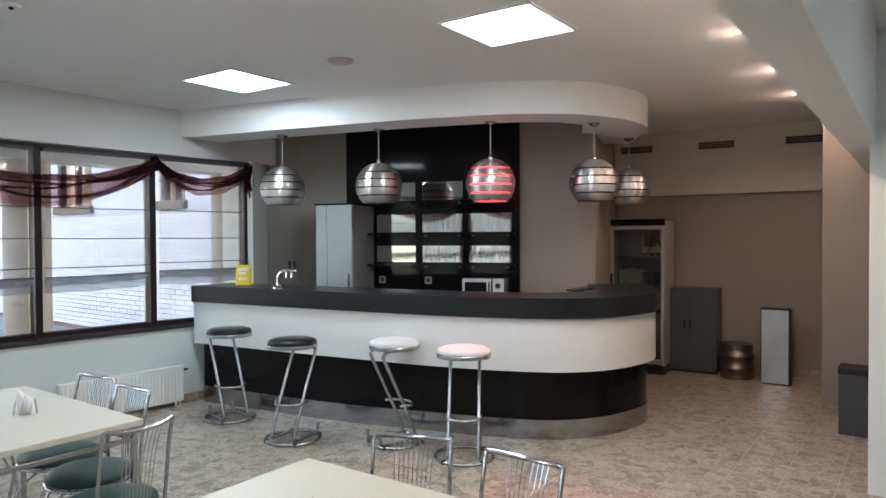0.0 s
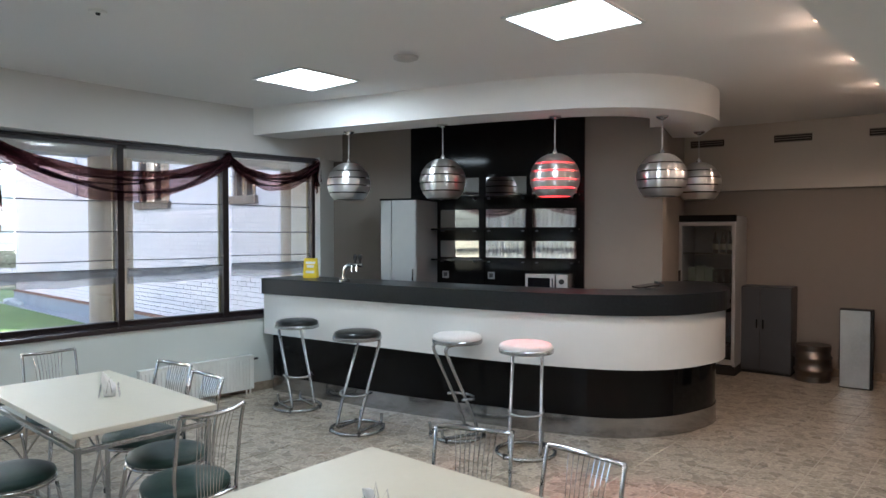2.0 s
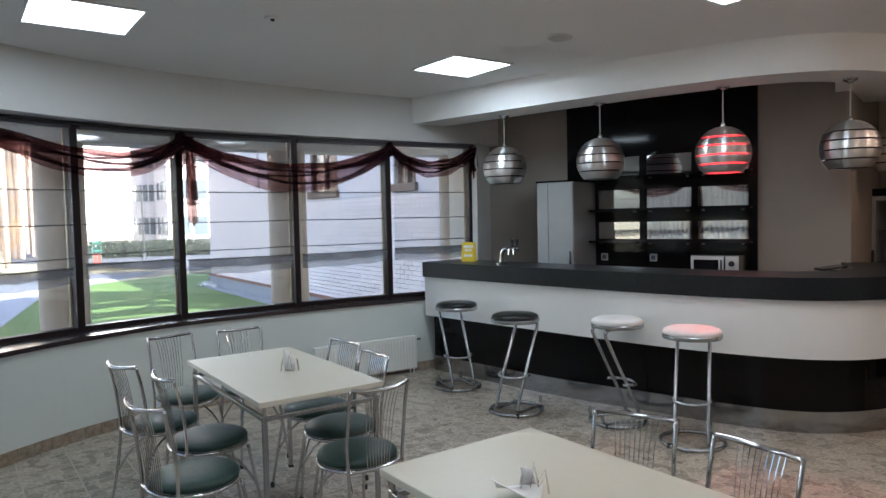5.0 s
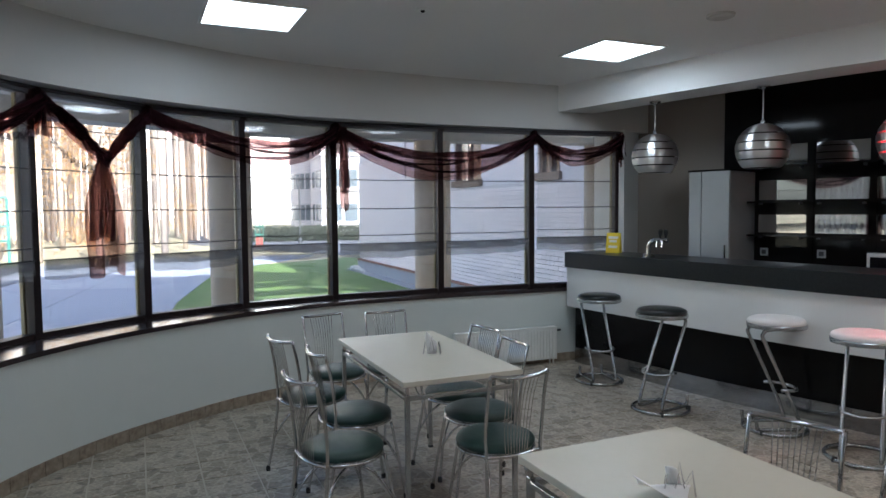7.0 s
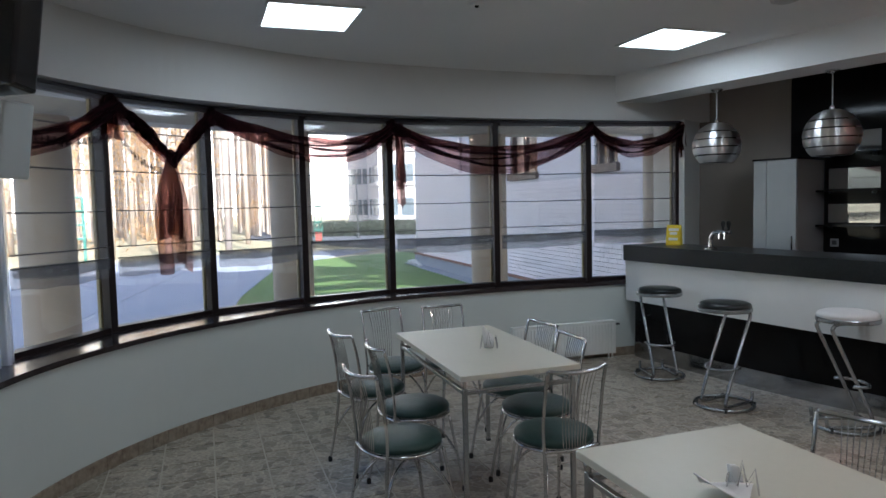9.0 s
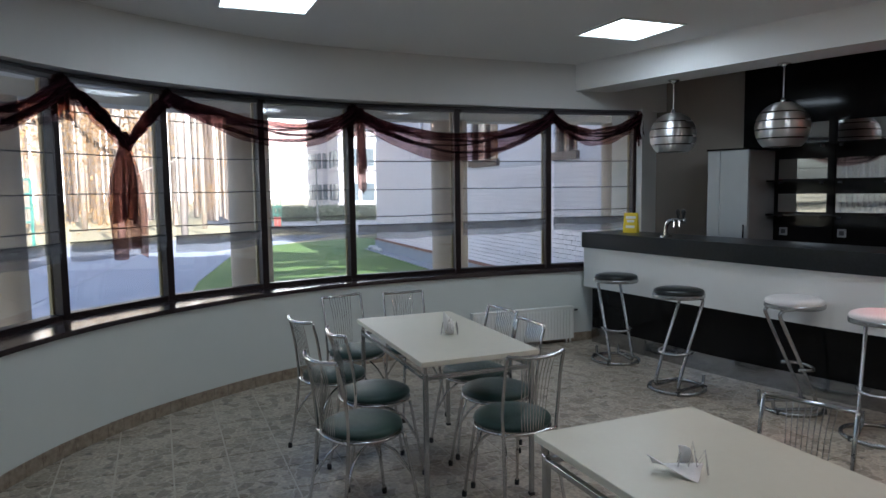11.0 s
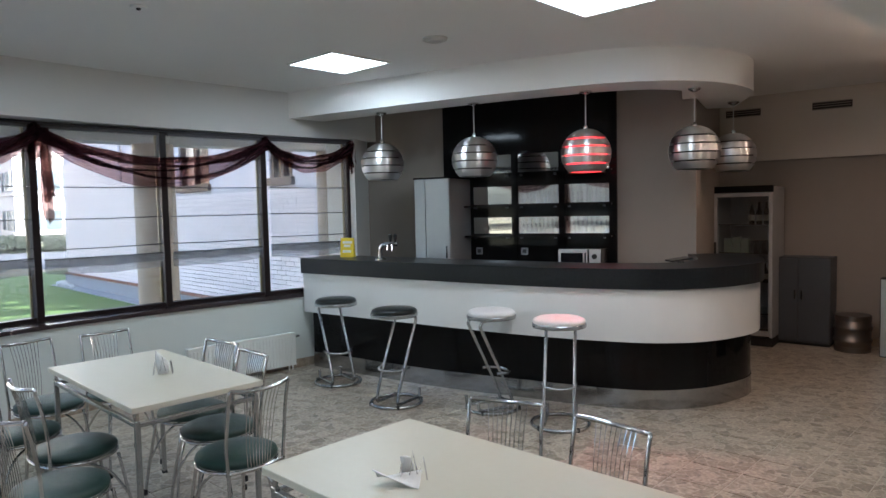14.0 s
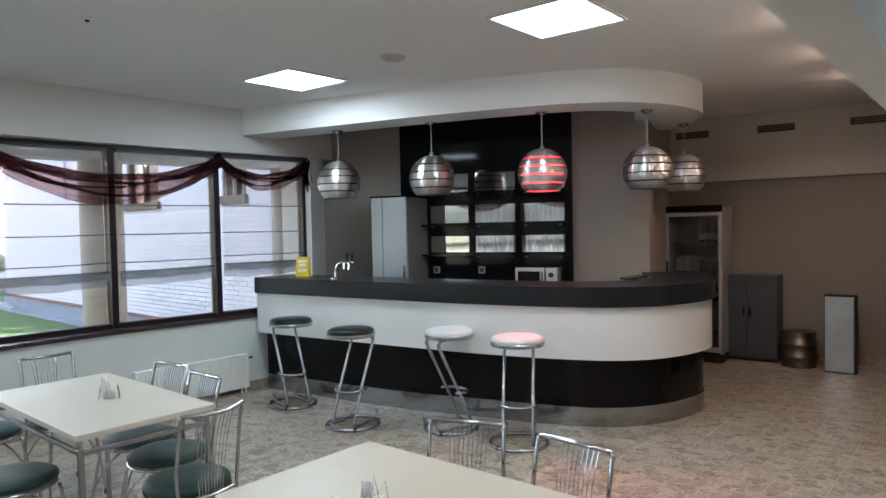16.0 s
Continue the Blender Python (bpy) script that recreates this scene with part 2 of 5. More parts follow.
solid("wall_drop", strip([WR_A, WR_B], -0.06, -0.003, 2.03, CEIL + 0.05), mat("light beige paint", (0.58, 0.53, 0.475), 0.8, spots=((1, (0.53, 0.485, 0.43), 0.5),)), "pale beige boxed-in band under the ceiling", "wall", "structure")
A34, B56 = along(-34), along(56)


def grid(p, a, b):
    """The plan place a metres along the building's front and b metres deep from p."""
    v = Vector((p[0], p[1], 0)) + A34 * a + B56 * b
    return (v.x, v.y)


PIL = (3.16, 6.0)
solid("pillar", prism([PIL, grid(PIL, 0.46, 0), grid(PIL, 0.46, 2.2), grid(PIL, 0, 2.2)], -0.1, CEIL + 0.05), PAINT_BEIGE, "beige painted pillar at the recess", "pillar", "structure")
solid("beam", prism([grid(PIL, 0.31, -0.003), grid(PIL, 0.475, -0.003), grid(PIL, 0.475, -8.5), grid(PIL, 0.31, -8.5)], 2.085, CEIL + 0.05), PAINT_CEIL, "white painted lintel wall over the wide opening", "beam", "structure")
NW = (2.462, 4.168)
solid("wall_near_top", prism([grid(NW, 0, 0.03), grid(NW, 2.5, 0.03), grid(NW, 2.5, 0.15), grid(NW, 0.0, 0.15)], 2.22, CEIL + 0.05), PAINT_CEIL, "white painted wall over the entrance wall end", "wall", "structure")
solid("wall_near", prism([NW, grid(NW, 2.5, 0), grid(NW, 2.5, 0.15), grid(NW, 0.0, 0.15)], -0.1, 2.22), PAINT_WHITE, "white painted wall end by the entrance", "wall", "structure")
EW = grid(PIL, 0.46, 0.9)
solid("wall_alcove", prism([EW, grid(EW, 3, 0), grid(EW, 3, 0.2), grid(EW, 0, 0.2)], -0.1, CEIL + 0.05), PAINT_BEIGE, "beige painted wall behind the bin", "wall", "structure")
solid("wall_east", prism([(5.3, 7.2), (4.2, -4.2), (4.5, -4.2), (5.6, 7.2)], -0.1, CEIL + 0.05), PAINT_WHITE, "white painted side wall", "wall", "structure")
solid("wall_south", prism([(-1.6, -1.0), (4.3, -3.3), (4.4, -3.7), (-1.6, -1.5)], -0.1, CEIL + 0.05), PAINT_WHITE, "white painted rear wall", "wall", "structure")
solid("ceiling", prism([(-1.0, -4.0), (-2.6, -0.9), (-3.6, 0.2), (-4.5, 1.6), (-4.9, 3.3), (-4.7, 4.3), (-4.1, 5.1), (-2.1, 7.8), (1.2, 9.2), (2.2, 9.0), (6.5, 7.0), (6.5, -4)], CEIL, CEIL + 0.2), PAINT_CEIL, "white painted plasterboard ceiling", "ceiling", "structure")

# soffit over the bar
SOF = spline([(-2.62, 6.53, 0), (-2.1, 6.31, 0), (-1.51, 6.07, 0), (-0.975, 5.86, 0), (-0.476, 5.67, 0), (-0.012, 5.53, 0), (0.43, 5.42, 0), (0.873, 5.43, 0), (1.17, 5.54, 0), (1.40, 5.71, 0), (1.62, 5.98, 0), (1.75, 6.3, 0), (1.77, 6.6, 0), (1.80, 7.2, 0)], 6)
edge = [(p.x, p.y) for p in SOF]
sof = edge + [(1.32, 7.2)] + [p for p in offset(edge, 0.40)[::-1] if p[0] < 1.2][3:]
solid("soffit", prism(sof, SOFFIT, CEIL + 0.02), PAINT_CEIL, "white curved dropped ceiling over the bar", "ceiling", "structure")

# ---- ceiling lights ----
DIFF = LAMP_WHITE


def ceiling_light(p, watts):
    t = thing("ceiling_light", "square recessed ceiling light with a bright white diffuser", "ceiling light", "ceiling lights", Matrix.Translation((p[0], p[1], CEIL)) @ pose(0, 0, 0, 0, 0, -34))
    part("diffuser", box(-0.28, -0.28, -0.004, 0.28, 0.28, 0.002), DIFF, t, "glowing white diffuser")
    for a in range(4):
        part("frame", box(-0.298, 0.28, -0.012, 0.298, 0.298, -0.001, m=Matrix.Rotation(a * math.pi / 2, 4, "Z")), RAD_WHITE, t)
    lamp = bpy.data.lights.new("light", "AREA")
    lamp.energy, lamp.size, lamp.color = watts, 0.54, (0.90, 0.98, 1.0)
    lo = new("light", lamp)
    lo.matrix_world = Matrix.Translation((p[0], p[1], CEIL - 0.02))
    return t


# the fifth is out of view, added to brighten the lintel and entrance wall
for p, watts in (((-3.265, 3.105), 1.3), ((-1.68, 5.335), 2.5), ((0.317, 4.03), 2.1), ((-1.23, 1.79), 0.9), ((3.1, 1.5), 1.2)):
    ceiling_light(p, watts)

# ---- bar ----
FRONT = spline([(-2.49, 6.405, 0), (-1.58, 5.93, 0), (-0.765, 5.51, 0), (-0.29, 5.28, 0), (0.14, 5.11, 0), (0.50, 5.01, 0), (0.80, 4.98, 0), (1.10, 5.05, 0), (1.38, 5.24, 0), (1.60, 5.50, 0), (1.70, 5.80, 0), (1.73, 6.1, 0), (1.73, 6.45, 0)], 6)
FRONT = [(p.x, p.y) for p in FRONT]
bar = thing("bar_counter", "curved bar counter with dark top, white band and black base", "bar counter")
part("worktop", strip(FRONT, 0.0, 0.50, 0.955, 1.105), SLAB, bar, "dark grey stone slab top")
part("fascia", strip(FRONT, 0.03, 0.46, 0.563, 0.955), WHITE_GLOSS, bar, "white laminate band")
FOOT = spline([(-2.40, 6.46, 0), (-1.629, 6.073, 0), (-1.08, 5.81, 0), (-0.63, 5.635, 0), (-0.306, 5.53, 0), (0.145, 5.373, 0), (0.52, 5.27, 0), (0.775, 5.25, 0), (1.0, 5.30, 0), (1.22, 5.405, 0), (1.46, 5.61, 0), (1.60, 5.80, 0), (1.66, 6.05, 0), (1.67, 6.45, 0)], 6)
FOOT = [(p.x, p.y) for p in FOOT]
part("front_panel", strip(FOOT, 0.006, 0.24, 0.15, 0.565), BLACK_GLOSS, bar, "gloss black base panel")
part("plinth", strip(FOOT, 0.0, 0.23, 0.0, 0.15), STEEL, bar, "brushed steel plinth")


# ---- behind the bar ----
PL, PR = Vector((-1.123, 7.13, 0)), Vector((0.62, 6.637, 0))
PANG = math.degrees(math.atan2(PR.y - PL.y, PR.x - PL.x))
PM = pose(PL.x, PL.y, 0, 0, 0, PANG)
PLEN = (PR - PL).length
wall_unit = thing("shelving_unit", "gloss black wall shelving with mirrored bays and thin shelves", "shelving", m=PM)
part("back_board", box(0, -0.03, 0.0, PLEN, 0.01, 2.70), BLACK_GLOSS, wall_unit, "gloss black back board")
for u0, u1 in ((0.34, 0.76), (0.83, 1.25), (1.31, 1.74)):
    for z0, z1 in ((1.30, 1.465), (1.60, 1.78), (1.915, 2.10)):
        part("mirror_pane", box(u0, -0.034, z0, u1, -0.028, z1), MIRROR, wall_unit, "mirror")
for z in (1.279, 1.584, 1.905):
    part("shelf", box(0.30, -0.20, z - 0.012, PLEN - 0.02, -0.03, z + 0.006, 0.002), BLACK_GLOSS, wall_unit)
    for u in (0.37, 0.72, 0.87, 1.22, 1.36, 1.70):
        part("bracket", box(u - 0.006, -0.10, z - 0.028, u + 0.006, -0.03, z - 0.012), GREYMETAL, wall_unit)
for u0 in (0.765, 1.255):
    part("upright", box(u0, -0.06, 0.95, u0 + 0.055, -0.03, 2.12), BLACK_GLOSS, wall_unit)
SOCKET = mat("grey socket plastic", (0.36, 0.37, 0.385), 0.45, spots=((30, (0.30, 0.31, 0.325), 0.5),))
for u in (0.397, 0.89):
    s = thing("wall_socket", "grey-white square wall socket on the black board", "socket", "wall sockets", PM @ Matrix.Translation((u, -0.034, 1.12)))
    part("plate", box(-0.036, -0.008, -0.036, 0.036, 0, 0.036, 0.003), SOCKET, s)
    part("insert", box(-0.02, -0.011, -0.02, 0.02, -0.008, 0.02, 0.004), GREYMETAL, s)
back_counter = thing("back_counter", "dark low counter behind the bar", "counter", m=PM)
part("body", box(0.35, -0.48, 0.0, PLEN, -0.04, 0.88), GREYMETAL, back_counter)
part("worktop", box(0.33, -0.50, 0.88, PLEN + 0.01, -0.035, 0.92, 0.004), SLAB, back_counter)
DARK_GLASS = mat("dark glass", (0.01, 0.01, 0.012), 0.06, coat=0.4)
mw = thing("microwave", "silver microwave oven on the back counter", "microwave", m=PM @ Matrix.Translation((1.35, -0.44, 0.92)))
FACE = mat("silver plastic", (0.52, 0.52, 0.53), 0.4, spots=((12, (0.46, 0.46, 0.47), 0.5),))
part("body", box(0, 0, 0.012, 0.40, 0.32, 0.255, 0.006), STEEL, mw, "silver housing")
part("door", box(0.005, -0.014, 0.02, 0.275, 0.0, 0.247, 0.004), FACE, mw)
part("window", box(0.03, -0.018, 0.05, 0.235, -0.0135, 0.217), DARK_GLASS, mw, "dark door window")
part("control_panel", box(0.29, -0.012, 0.02, 0.395, 0.0, 0.247, 0.003), FACE, mw, "silver control panel")
part("knob", tube([(0.342, -0.03, 0.185), (0.342, -0.012, 0.185)], 0.024, 14), RUBBER, mw)
part("knob", tube([(0.342, -0.03, 0.10), (0.342, -0.012, 0.10)], 0.024, 14), RUBBER, mw)
part("handle", tube([(0.262, -0.035, 0.05), (0.262, -0.035, 0.22)], 0.007, 8), CHROME, mw)
for x in (0.04, 0.36):
    part("foot", tube([(x, 0.05, 0), (x, 0.05, 0.014)], 0.012, 8), RUBBER, mw)
ALU = mat("silver laminate", (0.36, 0.38, 0.39), 0.35, 0.3, spots=((5, (0.32, 0.34, 0.35), 0.5),))
CG = pose(-1.355, 6.62, 0, 0, 0, PANG)
cab = thing("tall_cabinet", "tall narrow silver-grey cabinet with two doors", "cabinet", m=CG)
part("body", box(0, 0.02, 0, 0.385, 0.56, 1.862), ALU, cab)
part("door", box(0.004, 0.0, 0.06, 0.118, 0.018, 1.858, 0.002), ALU, cab)
d = part("door", box(0.124, 0.0, 0.06, 0.381, 0.018, 1.858, 0.002), ALU, cab)
part("handle", tube([(0.355, -0.02, 1.06), (0.355, -0.02, 1.2)], 0.006, 8), CHROME, d)
part("top_edge", box(-0.006, -0.004, 1.862, 0.391, 0.566, 1.878), BLACK_GLOSS, cab, "black top edge")
part("toe_kick", box(0.01, 0.03, 0, 0.375, 0.05, 0.06), BLACK_GLOSS, cab)
sw = thing("light_switch", "white wall switch on the beige wall", "switch", m=PM @ Matrix.Translation((1.93, -0.0, 1.66)))
part("plate", box(-0.028, -0.007, -0.028, 0.028, 0.0, 0.028, 0.002), PAINT_BEIGE, sw)
part("rocker", box(-0.016, -0.010, -0.02, 0.016, -0.007, 0.02, 0.001), PAINT_BEIGE, sw)

# ---- on the bar ----
TOPZ = 1.105
tap = thing("beer_tap", "curved chrome beer tap with two black handles", "beer tap", m=pose(-1.57, 6.05, TOPZ, 0, 0, -24) @ Matrix.Scale(1.2, 4))
part("base", lathe([(0.045, 0), (0.045, 0.012), (0.03, 0.02)], 20), CHROME, tap)
part("neck", tube(spline([(0, 0, 0.01), (0, 0, 0.06), (0.012, 0, 0.10), (0.045, 0, 0.125), (0.10, 0, 0.128), (0.165, 0, 0.126)], 6), 0.016, 14), CHROME, tap, smooth=True)
for x in (0.105, 0.15):
    part("spout", tube([(x, -0.01, 0.125), (x, -0.035, 0.12), (x, -0.04, 0.08)], 0.008, 8), CHROME, tap)
    part("tap_handle", lathe([(0.006, 0.14), (0.008, 0.155), (0.014, 0.175), (0.015, 0.195), (0.008, 0.205)], 12, centre=(x, 0, 0)), RUBBER, tap, "black tap handle")
YELLOW = mat("yellow card", (0.72, 0.55, 0.02), 0.5, spots=((8, (0.62, 0.46, 0.03), 0.4),))
WHITEPLASTIC = mat("white print", (0.75, 0.75, 0.7), 0.5)
card = thing("menu_card", "yellow tent card standing on the bar", "menu card", m=pose(-2.02, 6.49, TOPZ, 0, 0, -6))
part("front", box(-0.07, -0.002, 0, 0.07, 0.002, 0.195, m=pose(0, -0.03, 0, -9, 0, 0)), YELLOW, card)
part("back", box(-0.07, -0.002, 0, 0.07, 0.002, 0.195, m=pose(0, 0.03, 0, 9, 0, 0)), YELLOW, card)
for z, w in ((0.15, 0.05), (0.115, 0.036), (0.06, 0.045)):
    part("print_bar", box(-w, -0.0045, z - 0.012, w, -0.0022, z + 0.012, m=pose(0, -0.03, 0, -9, 0, 0)), WHITEPLASTIC, card, "pale printed patch")
flap = thing("counter_flap", "raised dark counter flap at the bar's end", "counter flap", m=pose(0.94, 5.50, TOPZ, 0, 0, 12))
part("board", box(0, 0, 0, 0.17, 0.16, 0.012, 0.003, m=pose(0, 0, 0.002, 0, -8, 0)), BLACK_GLOSS, flap)
part("hinge", box(0.05, -0.01, 0, 0.09, 0.02, 0.008), STEEL, flap)

# ---- pendants ----
ALUM = mat("spun aluminium", (0.78, 0.77, 0.765), 0.33, 1.0, spots=((14, (0.66, 0.655, 0.65), 0.6),))
an = ALUM.node_tree.nodes
tg = an.new("ShaderNodeTangent")
tg.direction_type, tg.axis = "RADIAL", "Z"
ALUM.node_tree.links.new(tg.outputs[0], an["Principled BSDF"].inputs["Tangent"])
an["Principled BSDF"].inputs["Anisotropic"].default_value = 0.92
an["Principled BSDF"].inputs["Anisotropic Rotation"].default_value = 0.25
CORD = mat("pale cord", (0.55, 0.55, 0.54), 0.5)
RED_LIT = glow("red lit inner shade", (1.0, 0.05, 0.06), 0.42)
DARK_IN = mat("dark lamp inside", (0.03, 0.03, 0.03), 0.6)


def pendant_lamp(x, y, z, lit):
    label = "spherical slatted aluminium pendant lamp glowing red" if lit else "spherical slatted brushed aluminium pendant lamp"
    t = thing("pendant_lamp", label, "pendant lamp", "pendant lamps over the bar", Matrix.Translation((x, y, z)))
    R = 0.206
    cuts = [0.203, 0.117, 0.051, -0.019, -0.088, -0.158]
    for a, b in zip(cuts, cuts[1:]):
        prof = []
        for i in range(6):
            zz = b + 0.0055 + (a - b - 0.011) * i / 5
            prof.append((math.sqrt(max(R * R - zz * zz, 0.0004)), zz))
        inner = [(max(r - 0.006, 0.005), zz) for r, zz in prof]
        bm = bmesh.new()
        n = 48
        # outer skin, inner skin and the two rims, each with its own edge
        for line in (prof, inner, [prof[0], inner[0]], [prof[-1], inner[-1]]):
            rings = [[bm.verts.new((r * math.cos(2 * math.pi * k / n), r * math.sin(2 * math.pi * k / n), zz)) for k in range(n)] for r, zz in line]
            for p, q in zip(rings, rings[1:]):
                for k in range(n):
                    bm.faces.new((p[k], p[(k + 1) % n], q[(k + 1) % n], q[k]))
        part("band", bm, ALUM, t, smooth=True)
    part("inner_shade", lathe([(0.115, -0.148), (0.155, -0.10), (0.175, 0.0), (0.155, 0.09), (0.06, 0.17)], 28), RED_LIT if lit else DARK_IN, t, "glowing red inner shade" if lit else "dark inner shade", smooth=True)
    part("rod", tube([(0, 0, 0.195), (0, 0, SOFFIT - z - 0.02)], 0.0042, 8), CORD, t)
    part("socket_cap", lathe([(0.022, 0.19), (0.022, 0.215), (0.008, 0.235)], 14), CHROME, t)
    part("canopy", lathe([(0.012, SOFFIT - z - 0.035), (0.05, SOFFIT - z - 0.012), (0.052, SOFFIT - z)], 20), CHROME, t, smooth=True)
    if lit:
        l = bpy.data.lights.new("red_bulb", "SPOT")
        l.energy, l.color, l.shadow_soft_size = 16.0, (1.0, 0.08, 0.07), 0.04
        l.spot_size, l.spot_blend = radians(58), 0.9
        new("red_bulb", l).matrix_world = look((x, y - 0.225, z + 0.02), (x + 0.12, y - 1.30, 0.0))
    return t


for n, (x, y, z) in enumerate(((-1.617, 6.41, 2.012), (-0.679, 6.105, 2.006), (0.295, 5.762, 1.999), (1.174, 5.858, 2.0), (1.70, 6.787, 2.015))):
    pendant_lamp(x, y, z, n == 2)

# ---- bar stools ----
def bar_stool(seat_mat, label):
    t = thing("bar_stool", label, "bar stool", "bar stools")
    part("seat", lathe([(0.0, 0.731), (0.165, 0.731), (0.182, 0.738), (0.187, 0.753), (0.180, 0.769), (0.155, 0.780), (0.08, 0.786), (0.0, 0.787)], 36), seat_mat, t, smooth=True)
    part("seat_ring", lathe([(0.170, 0.713), (0.189, 0.713), (0.193, 0.719), (0.193, 0.737), (0.189, 0.742), (0.170, 0.742)], 36), GREY_TUBE, t, "steel rim under the seat", smooth=False)
    for s in (-1, 1):
        y = 0.105 * s
        pts = spline([(0.05, y, 0.714), (-0.10, y, 0.712), (-0.145, y, 0.686), (-0.137, y, 0.637), (-0.03, y, 0.41), (0.075, y, 0.18), (0.115, y, 0.07), (0.118, y, 0.04), (0.095, y, 0.026), (-0.02, y, 0.026), (-0.13, y, 0.026), (-0.168, y, 0.036), (-0.178, y, 0.07), (-0.18, y, 0.10)], 5)
        part("leg", tube(pts, 0.0125, 10), GREY_TUBE, t, smooth=True)
    ring = [(0.205 * math.cos(a), 0.205 * math.sin(a), 0.014) for a in [2 * math.pi * k / 40 for k in range(40)]]
    part("base_ring", tube(ring, 0.0135, 10, True), GREY_TUBE, t, smooth=True)
    foot = [(-0.02, -0.121, 0.30)] + [(0.03 + 0.105 * math.sin(math.pi * k / 16), -0.121 * math.cos(math.pi * k / 16), 0.30 - 0.01 * math.sin(math.pi * k / 16)) for k in range(17)] + [(-0.02, 0.121, 0.30)]
    part("footrest", tube(foot, 0.011, 8), GREY_TUBE, t, smooth=True)
    for a in (40, 140, 220, 320):
        x, y = 0.205 * math.cos(radians(a)), 0.205 * math.sin(radians(a))
        part("glide", box(x - 0.012, y - 0.016, 0.0, x + 0.012, y + 0.016, 0.032, 0.004), RUBBER, t)
    return t


# heading: the way in which the legs lean going down
black_stool = bar_stool(LEATHER_BLACK, "tubular grey steel bar stool with a black round seat")
white_stool = bar_stool(LEATHER_WHITE, "tubular grey steel bar stool with a white round seat")
black_stool.matrix_basis = pose(-1.946, 5.851, 0, 0, 0, 313)
copy_thing(black_stool, pose(-1.255, 5.253, 0, 0, 0, 246))
white_stool.matrix_basis = pose(-0.462, 5.183, 0, 0, 0, 33)
copy_thing(white_stool, pose(0.057, 4.828, 0, 0, 0, 266))

# ---- dining tables ----
def dining_table(x, y, ang, length=1.18, width=0.655):
    t = thing("dining_table", "rectangular cream laminate dining table on a grey steel frame", "table", "dining tables", pose(x, y, 0, 0, 0, ang))
    part("tabletop", box(-length / 2, -width / 2, 0.730, length / 2, width / 2, 0.756, 0.003), TABLETOP, t)
    for sx in (-1, 1):
        for sy in (-1, 1):
            px, py = sx * (length / 2 - 0.03), sy * (width / 2 - 0.03)
            leg = part("leg", box(px - 0.0112, py - 0.0112, 0.012, px + 0.0112, py + 0.0112, 0.69, 0.003), GREY_TUBE, t)
            part("foot", box(px - 0.013, py - 0.013, 0, px + 0.013, py + 0.013, 0.014), RUBBER, leg)
            part("spacer", tube([(px, py, 0.69), (px, py, 0.730)], 0.009, 8), CHROME, t)
    for s in (-1, 1):
        e = s * (width / 2 - 0.03)
        part("rail", box(-length / 2 + 0.04, e - 0.010, 0.660, length / 2 - 0.04, e + 0.010, 0.68, 0.002), GREY_TUBE, t)
        e = s * (length / 2 - 0.03)
        part("rail", box(e - 0.010, -width / 2 + 0.04, 0.660, e + 0.010, width / 2 - 0.04, 0.68, 0.002), GREY_TUBE, t)
    return t


dining_table(-2.034, 3.121, -35.0, 1.176, 0.625)
dining_table(-0.222, 1.915, -34.1, 1.18, 0.657)

PAPER = mat("white paper napkin", (0.88, 0.88, 0.87), 0.8, bump=0.3, bump_scale=30)


